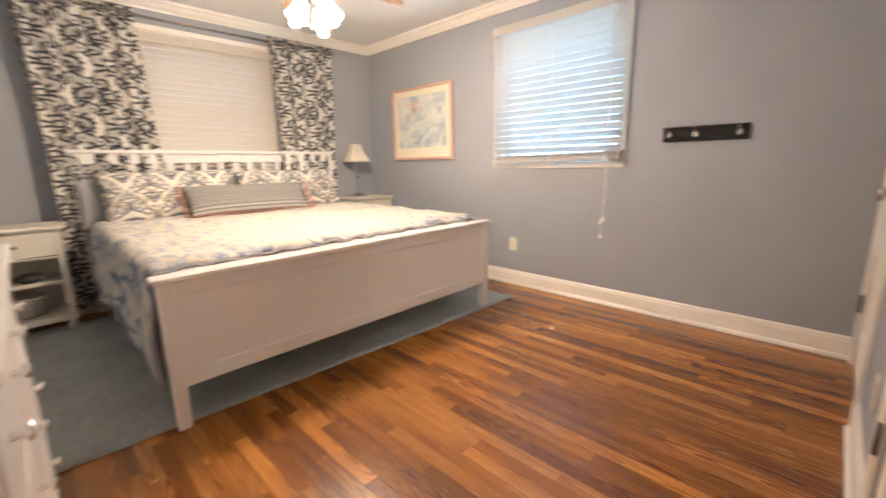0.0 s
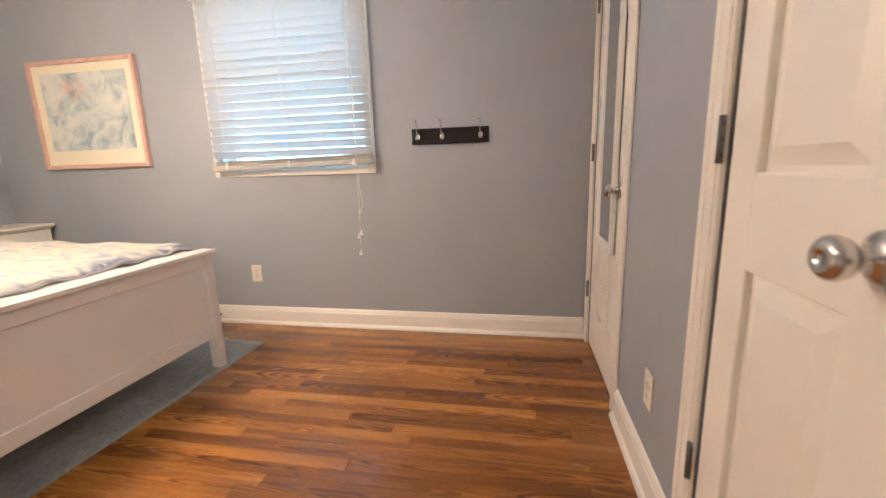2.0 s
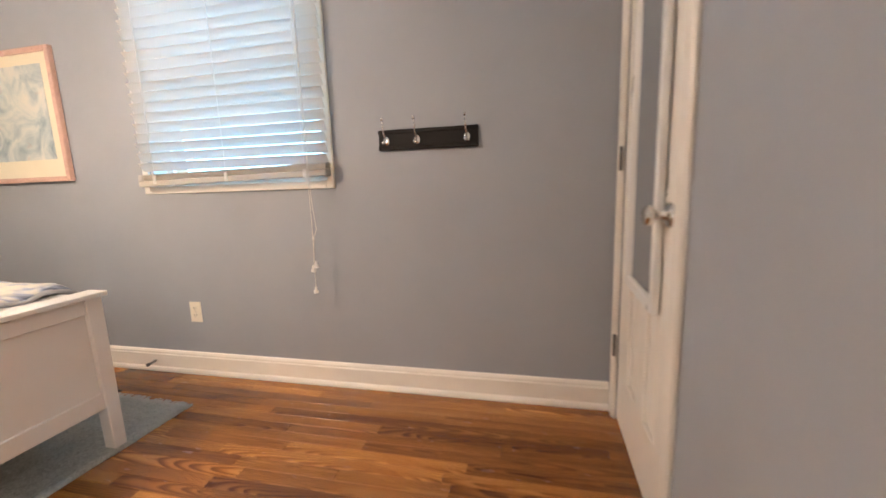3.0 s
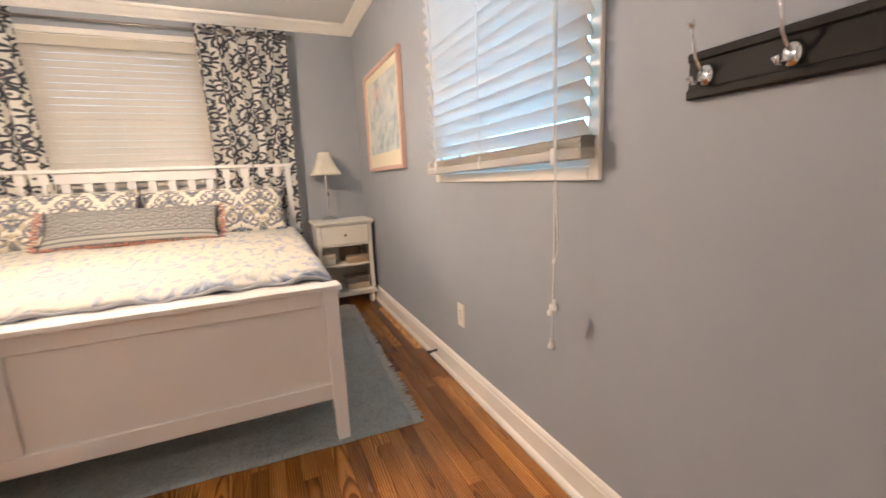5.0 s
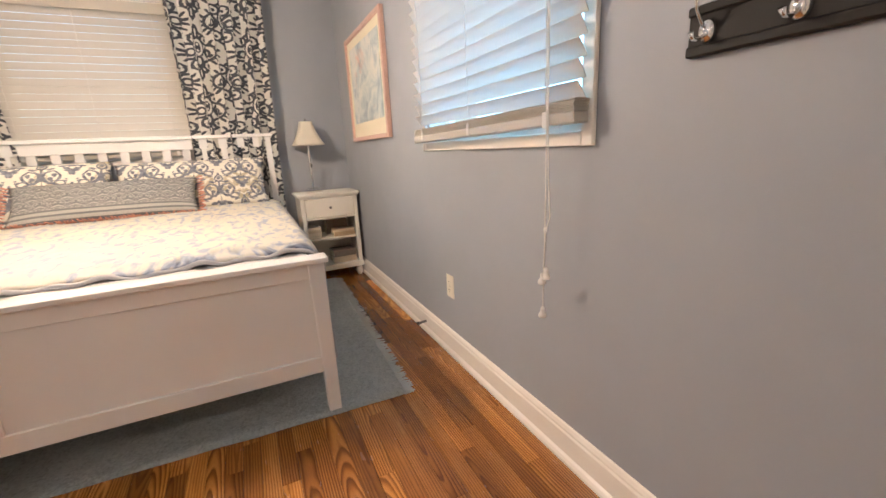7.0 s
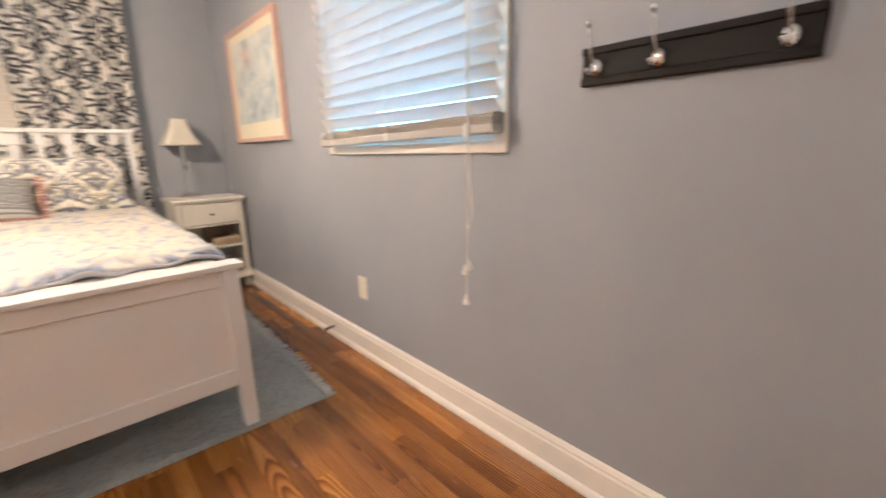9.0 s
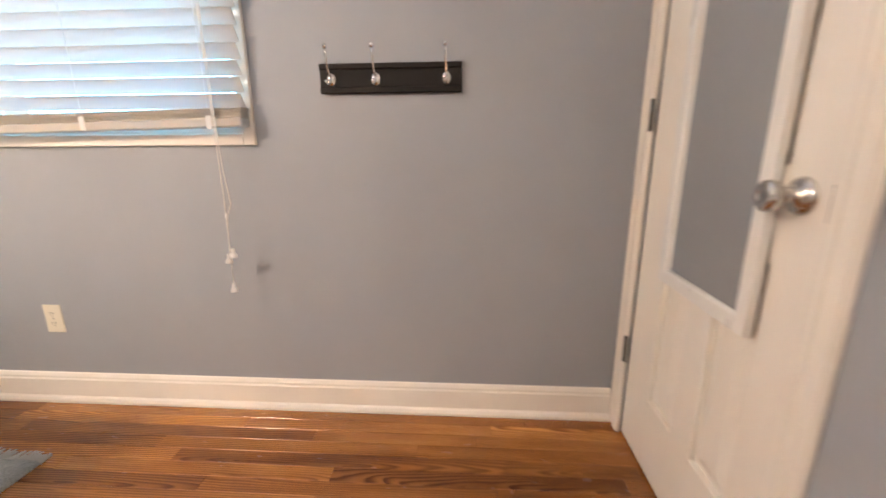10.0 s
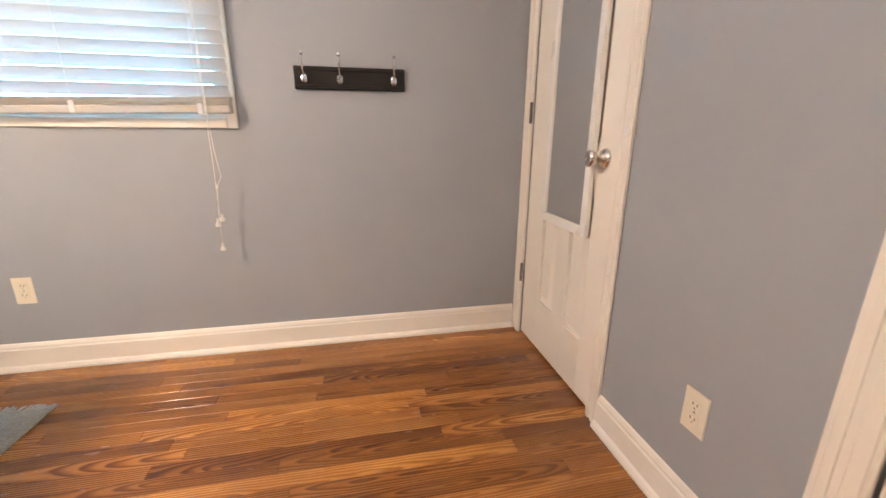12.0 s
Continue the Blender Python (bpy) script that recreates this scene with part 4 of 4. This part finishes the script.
def lumbar():
    c = thing("lumbar_pillow", "long grey block-printed cushion edged with coral tassels", "pillow")
    c.matrix_basis = Matrix.Translation((-2.56, 2.08, 0.702)) @ Matrix.Rotation(radians(-90), 4, "Z") @ Matrix.Rotation(radians(40), 4, "X") @ Matrix.Rotation(radians(-0.5), 4, "Y")
    part("cover", cushion(0.98, 0.29, 0.12, LUMBAR, 0.0), LUMBAR, c)
    t = bmesh.new()
    for k in range(60):
        u = -0.49 + 0.98 * k / 59
        t = join(t, tube([(u, 0, 0.004), (u + random.uniform(-0.008, 0.008), 0.022, -0.006), (u + random.uniform(-0.014, 0.014), random.uniform(0.04, 0.06), -0.010)], [0.003, 0.006, 0.003], 5))
    for s in (-1, 1):
        for k in range(14):
            z = 0.01 + 0.27 * k / 13
            t = join(t, tube([(s * 0.485, 0, z), (s * 0.505, 0.01, z + random.uniform(-0.004, 0.004)), (s * 0.525, 0.016, z + random.uniform(-0.01, 0.01))], [0.003, 0.006, 0.003], 5))
    part("tassel_trim", t, CORAL, c, "coral yarn tassel trim")


lumbar()

# ---- nightstands ----


def nightstand(label, at):
    """Front faces +x, back at x = 0, middle of the width at y = 0."""
    s = thing("nightstand", label, "nightstand", at, group="nightstands beside the bed")
    w, d, h = 0.225, 0.33, 0.722
    part("top", join(box(0, d + 0.022, -w - 0.022, w + 0.022, h - 0.024, h, 0.007, 2), box(0.004, d + 0.010, -w - 0.010, w + 0.010, h - 0.036, h - 0.024, 0.003)), CREAM, s)
    for y in (-w, w - 0.02):
        part("side_panel", box(0, d - 0.02, y, y + 0.02, 0.10, h - 0.036, 0.001), CREAM, s)
        part("front_stile", box(d - 0.02, d, y - 0.0 if y < 0 else y - 0.012, y + 0.032 if y < 0 else y + 0.02, 0.10, h - 0.036, 0.003), CREAM, s)
    part("back_panel", box(0.002, 0.010, -w + 0.02, w - 0.02, 0.10, h - 0.036), CREAM, s)
    part("shelf", box(0.010, d - 0.022, -w + 0.02, w - 0.02, 0.335, 0.353, 0.002), CREAM, s)
    part("bottom", box(0.010, d + 0.012, -w - 0.008, w + 0.008, 0.082, 0.125, 0.005, 2), CREAM, s)
    part("drawer_divider", box(0.010, d, -w + 0.032, w - 0.032, 0.512, 0.526, 0.002), CREAM, s)
    dr = part("drawer", join(box(d - 0.012, d + 0.006, -w + 0.035, w - 0.035, 0.530, 0.682, 0.003), box(0.02, d - 0.012, -w + 0.04, w - 0.04, 0.535, 0.66)), CREAM, s)
    part("knob", moved(lathe([(0.006, 0), (0.005, 0.010), (0.010, 0.015), (0.011, 0.020), (0.007, 0.025), (0, 0.026)], 16), pose(d + 0.006, 0, 0.606, 0, 90, 0)), STEEL, dr, "small dark metal knob")
    for x in (0.035, d - 0.025):
        for y in (-w + 0.03, w - 0.03):
            part("foot", moved(lathe([(0.016, 0), (0.020, 0.012), (0.028, 0.040), (0.026, 0.058), (0.018, 0.066), (0.022, 0.074), (0.022, 0.083)], 18), pose(x, y, 0)), CREAM, s, "turned bun foot")
    return s


ns = nightstand("cream nightstand with a drawer and shelves of books", (WX + 0.025, 3.452, 0.0))
copy_left = copy_thing(ns, pose(WX + 0.06, 0.665, 0.0))
tagged(copy_left, "cream nightstand with a drawer and basket on its shelf")


def book(label, at, size, colour, turn=0):
    """A closed book lying flat with its spine to +x."""
    lx, ly, lz = size
    cover = painted("book_cover", colour, 0.6, 0.12, 300, 0.2)
    b = thing("book", label, "book", at, turn, group="books on the nightstand")
    part("pages", box(-lx / 2 + 0.004, lx / 2 - 0.003, -ly / 2 + 0.003, ly / 2 - 0.003, 0.0025, lz - 0.0025), PAPER, b)
    part("cover", join(box(-lx / 2, lx / 2, -ly / 2, ly / 2, 0, 0.0022), box(-lx / 2, lx / 2, -ly / 2, ly / 2, lz - 0.0022, lz), box(lx / 2 - 0.0025, lx / 2, -ly / 2, ly / 2, 0.0023, lz - 0.0023, 0.0008)), cover, b)


bx, by = WX + 0.025, 3.452
z = 0.354
for k, (hgt, col, lab) in enumerate(((0.024, (0.55, 0.50, 0.40), "tan hardback book lying in a stack"), (0.022, (0.62, 0.55, 0.44), "pale cream paperback lying in a stack"), (0.026, (0.50, 0.42, 0.30), "brown clothbound book in a stack"), (0.020, (0.60, 0.52, 0.42), "thin beige book on the stack"))):
    book(lab, (bx + 0.215, by - 0.140, z), (0.15, 0.105, hgt), col, (-3, 2, -1, 4)[k])
    z += hgt + 0.0005
z = 0.354
for k, (hgt, col, lab) in enumerate(((0.034, (0.46, 0.33, 0.20), "thick tan book lying on the shelf"), (0.018, (0.56, 0.45, 0.32), "slim tan book on a thicker one"))):
    book(lab, (bx + 0.225, by + 0.100, z), (0.14, 0.175, hgt), col, (2, -4)[k])
    z += hgt + 0.0005
book("brown box-like book at the back of the shelf", (bx + 0.085, by + 0.07, 0.354), (0.12, 0.18, 0.12), (0.22, 0.16, 0.11))
z = 0.126
for k, (hgt, col, lab) in enumerate(((0.05, (0.52, 0.44, 0.33), "large cream book on the bottom shelf"), (0.05, (0.16, 0.13, 0.11), "dark brown book on the bottom shelf"))):
    book(lab, (bx + 0.21, by + 0.085, z), (0.17, 0.19, hgt), col, (0, 3)[k])
    z += hgt + 0.0005
basket = thing("basket", "round grey woven basket on the bottom shelf", "basket", (WX + 0.06 + 0.18, 0.66, 0.126))
part("body", lathe([(0.085, 0), (0.105, 0.03), (0.115, 0.09), (0.108, 0.12), (0.101, 0.118), (0.105, 0.09), (0.09, 0.02), (0, 0.015)], 28), BASKETWEAVE, basket)
part("rim", lathe([(0.104, 0.116), (0.112, 0.120), (0.112, 0.130), (0.104, 0.132), (0.100, 0.124)], 28), BASKETWEAVE, basket)
tray = thing("dark_pouch", "small dark cloth pouch on the middle shelf", "pouch", (WX + 0.06 + 0.2, 0.70, 0.354))
part("body", lathe([(0.05, 0), (0.07, 0.012), (0.072, 0.03), (0.05, 0.05), (0.02, 0.058), (0, 0.06)], 20), DARK, tray)

# ---- table lamp ----


def table_lamp():
    l = thing("table_lamp", "slim chrome table lamp, unlit, with a cream bell shade", "lamp", (WX + 0.145, 3.37, 0.722))
    part("base", join(box(-0.066, 0.066, -0.066, 0.066, 0, 0.016, 0.003), box(-0.052, 0.052, -0.052, 0.052, 0.016, 0.030, 0.003), box(-0.036, 0.036, -0.036, 0.036, 0.030, 0.040, 0.003)), BRIGHT, l)
    part("stem", lathe([(0.009, 0.036), (0.007, 0.05), (0.0078, 0.07), (0.0078, 0.40), (0.010, 0.41), (0.012, 0.45), (0.005, 0.46), (0.004, 0.575)], 14), BRIGHT, l)
    part("switch", moved(lathe([(0.004, 0), (0.007, 0.006), (0.007, 0.03), (0.003, 0.038)], 10), pose(0.010, 0.006, 0.20)), DARK, l, "dark switch on the stem")
    bm = bmesh.new()
    rings = []
    for k in range(13):
        f = k / 12
        half = 0.046 + (0.118 - 0.046) * (f ** 1.7) * 0.75 + (0.118 - 0.046) * f * 0.25
        z = 0.565 - 0.185 * f
        ring = []
        for side in range(4):
            for q in range(6):
                a = (q / 6 * 2 - 1) * 0.88
                cx, cy = (half, a * half) if side == 0 else (-a * half, half) if side == 1 else (-half, -a * half) if side == 2 else (a * half, -half)
                ring.append(bm.verts.new((cx, cy, z)))
        rings.append(ring)
    for p, q in zip(rings, rings[1:]):
        for k in range(24):
            f = bm.faces.new((p[k], p[(k + 1) % 24], q[(k + 1) % 24], q[k]))
            f.smooth = True
    bmesh.ops.recalc_face_normals(bm, faces=bm.faces[:])
    sh = part("shade", bm, LINEN, l, "cream fabric bell shade")
    sol = sh.modifiers.new("thickness", "SOLIDIFY")
    sol.thickness = 0.002
    part("finial", lathe([(0.003, 0.573), (0.006, 0.578), (0.004, 0.588), (0, 0.592)], 10), BRIGHT, l)
    part("spider", join(tube([(-0.046, 0, 0.562), (0.046, 0, 0.562)], 0.0018, 6), tube([(0, -0.046, 0.562), (0, 0.046, 0.562)], 0.0018, 6)), BRIGHT, l)


table_lamp()

# ---- picture ----
pic = thing("framed_picture", "pastel watercolour print in a pink-washed wooden frame", "picture", (-2.295, NY - 0.002, 1.108))
PW, PH = 0.437, 0.720
for nm, a, b, c, d in (("frame_side", -PW, -PW + 0.028, 0, PH), ("frame_side", PW - 0.028, PW, 0, PH), ("frame_rail", -PW + 0.028, PW - 0.028, 0, 0.028), ("frame_rail", -PW + 0.028, PW - 0.028, PH - 0.028, PH)):
    part(nm, box(a, b, -0.030, 0, c, d, 0.005, 2), FRAMEWOOD, pic)
part("mat", box(-PW + 0.026, PW - 0.026, -0.014, -0.006, 0.026, PH - 0.026), MAT, pic, "cream mat board")
part("print", box(-PW + 0.090, PW - 0.090, -0.0165, -0.014, 0.125, PH - 0.085), ART, pic, "pastel blue and pink watercolour")

# ---- coat rack ----
rack = thing("coat_rack", "black wooden wall rack with three chrome hooks", "coat rack", (0.212, NY, 1.180))
part("board", box(-0.229, 0.229, -0.014, 0, 0, 0.090, 0.003), BLACK, rack)
for a, b in ((0.0, 0.020), (0.072, 0.090)):
    part("edge_moulding", box(-0.229, 0.229, -0.020, -0.0135, a, b, 0.003), BLACK, rack)
for x in (-0.190, -0.045, 0.180):
    h = part("hook", join(tube([(x, -0.022, 0.045), (x, -0.036, 0.055), (x, -0.050, 0.075), (x, -0.056, 0.100), (x, -0.066, 0.128)], 0.0036, 8), moved(lathe([(0.006, -0.006), (0.0075, 0), (0.006, 0.006), (0, 0.008)], 12), pose(x, -0.067, 0.131))), BRIGHT, rack, "chrome hook with ball tips")
    part("hook_plate", moved(lathe([(0.017, 0), (0.017, 0.004), (0.013, 0.010), (0.010, 0.013), (0, 0.014)], 16), pose(x, -0.013, 0.042, 90, 0, 0) @ Matrix.Diagonal((1, 1.35, 1, 1))), BRIGHT, h)
    part("lower_prong", tube([(x, -0.022, 0.036), (x, -0.040, 0.026), (x - 0.002, -0.052, 0.026), (x - 0.003, -0.060, 0.036)], [0.004, 0.004, 0.004, 0.006], 8), BRIGHT, h)

# ---- outlets ----


def outlet(at, turn, label):
    o = thing("wall_outlet", label, "outlet", at, turn, group="wall outlets")
    part("plate", box(-0.036, 0.036, -0.006, 0, -0.058, 0.058, 0.002, 2), PLASTIC, o)
    for z in (-0.020, 0.020):
        r = part("receptacle", box(-0.017, 0.017, -0.0075, -0.005, z - 0.014, z + 0.014, 0.001), PLASTIC, o)
        for dx, dz, hh in ((-0.0065, 0.003, 0.004), (0.0065, 0.003, 0.0035), (0, -0.008, 0.0022)):
            part("slot", box(dx - 0.0013, dx + 0.0013, -0.0080, -0.0072, z + dz - hh, z + dz + hh), DARK, r)
    part("screw", moved(lathe([(0.003, 0), (0.002, 0.001), (0, 0.0012)], 10), pose(0, -0.006, 0, 90, 0, 0)), STEEL, o)
    return o


outlet((-1.165, NY, 0.363), 0, "ivory duplex outlet low on the wall below the window")
outlet((EX, 2.520, 0.338), -90, "ivory duplex outlet between the closet doors")
stop = thing("door_stop", "brown spring door stop screwed into the baseboard", "door stop", (-1.480, NY - 0.030, 0.030))
part("spring", tube([(0, 0.014, 0.03), (0, -0.030, 0.026)], 0.007, 10), STEEL, stop)
part("tip", tube([(0, -0.030, 0.026), (0, -0.044, 0.025)], 0.010, 10), DARK, stop)

# ---- dresser ----


def dresser():
    d = thing("dresser", "white lacquered dresser with round drawer knobs", "dresser", (-0.34, SY + 0.02, 0))
    part("body", join(box(-0.54, 0.54, 0, 0.44, 0.08, 0.84, 0.004)), BEDWHITE, d)
    part("top", box(-0.56, 0.56, 0, 0.478, 0.84, 0.865, 0.006, 2), BEDWHITE, d)
    for x in (-0.50, 0.46):
        for y in (0.03, 0.38):
            part("leg", box(x, x + 0.04, y, y + 0.04, 0, 0.08, 0.003), BEDWHITE, d)
    for r in range(3):
        for c in (-1, 1):
            dr = part("drawer", box(c * 0.265 - 0.255, c * 0.265 + 0.255, 0.44, 0.458, 0.10 + r * 0.245, 0.335 + r * 0.245, 0.004), BEDWHITE, d)
            for k in (-0.13, 0.13):
                part("knob", moved(lathe([(0.007, 0), (0.006, 0.012), (0.014, 0.018), (0.014, 0.024), (0, 0.027)], 14), pose(c * 0.265 + k, 0.458, 0.217 + r * 0.245, -90, 0, 0)), BRIGHT, dr)


dresser()

# ---- ceiling fan ----


def fan():
    f = thing("ceiling_fan", "ceiling fan with maple blades and lit frosted glass shades", "ceiling fan", (-1.42, 2.08, CEIL))
    part("canopy", lathe([(0.07, 0), (0.075, -0.02), (0.06, -0.05), (0.03, -0.06)], 24), CHROME, f)
    part("downrod", lathe([(0.012, -0.055), (0.012, -0.155)], 14), CHROME, f)
    part("motor", lathe([(0.03, -0.15), (0.12, -0.165), (0.135, -0.19), (0.135, -0.24), (0.11, -0.27), (0.05, -0.28)], 32), CHROME, f)
    part("light_hub", lathe([(0.05, -0.28), (0.06, -0.29), (0.06, -0.345), (0.03, -0.365), (0, -0.368)], 24), CHROME, f)
    for k in range(5):
        a = 72 * k + 20
        m = Matrix.Rotation(radians(a), 4, "Z")
        bm = box(0.20, 0.66, -0.065, 0.065, -0.004, 0.004, 0.0)
        bmesh.ops.bevel(bm, geom=[e for e in bm.edges if abs(e.verts[0].co.z - e.verts[1].co.z) > 0.005], offset=0.04, segments=5, affect="EDGES")
        b = part("blade", moved(bm, m @ pose(0, 0, -0.215, 12, 0, 0)), BLADEWOOD, f)
        part("blade_iron", moved(box(0.12, 0.26, -0.02, 0.02, -0.012, -0.006, 0.002), m @ pose(0, 0, -0.215, 12, 0, 0)), CHROME, b)
    for k in range(3):
        m = Matrix.Rotation(radians(120 * k + 15), 4, "Z") @ pose(0.060, 0, -0.345, 0, -24, 0)
        part("arm", moved(tube([(0, 0, 0.01), (0.01, 0, -0.035)], 0.010, 10), m), CHROME, f)
        s = part("shade", moved(lathe([(0.022, -0.03), (0.032, -0.045), (0.040, -0.075), (0.050, -0.11), (0.062, -0.13), (0.058, -0.129), (0.046, -0.108), (0.036, -0.075), (0.028, -0.047), (0.018, -0.034)], 24), m), SHADEGLOW, f, "lit frosted glass bell shade")
        part("bulb", moved(lathe([(0.010, -0.06), (0.016, -0.09), (0.022, -0.135), (0.024, -0.155), (0.020, -0.172), (0.010, -0.180), (0, -0.182)], 16), m), BULBGLOW, s, "glowing bulb")
    part("pull_chain", tube([(0.02, 0.03, -0.36), (0.02, 0.03, -0.51)], 0.0015, 6), CHROME, f)


fan()

# ---- oak strip floor ----
floor = whole("floor", box(WX - WT, 1.7, -1.6, NY + WT + 0.05, -0.12, -0.006), DARK, "worn red-brown oak strip floor", "floor", "structure")
STRIP = 0.0572
LENGTHS = (0.42, 0.58, 0.74, 0.92, 1.12, 1.36)


def plank_mesh(length):
    bm = box(0, length - 0.0006, 0.0003, STRIP - 0.0003, -0.0058, 0.0, 0.0)
    bmesh.ops.bevel(bm, geom=[e for e in bm.edges if e.verts[0].co.z > -0.001 and e.verts[1].co.z > -0.001], offset=0.0007, segments=1, affect="EDGES")
    return mesh_of("plank", bm, OAK)


planks = {l: plank_mesh(l) for l in LENGTHS}
pick = random.Random(7)
y = SY
while y < NY - 0.002:
    x = WX - pick.uniform(0, 0.6)
    while x < EX + 0.03:
        l = pick.choice(LENGTHS)
        if x + l > WX:
            p = again("plank", planks[l], floor, (x, y, pick.uniform(-0.0004, 0.0)))
        x += l
    y += STRIP
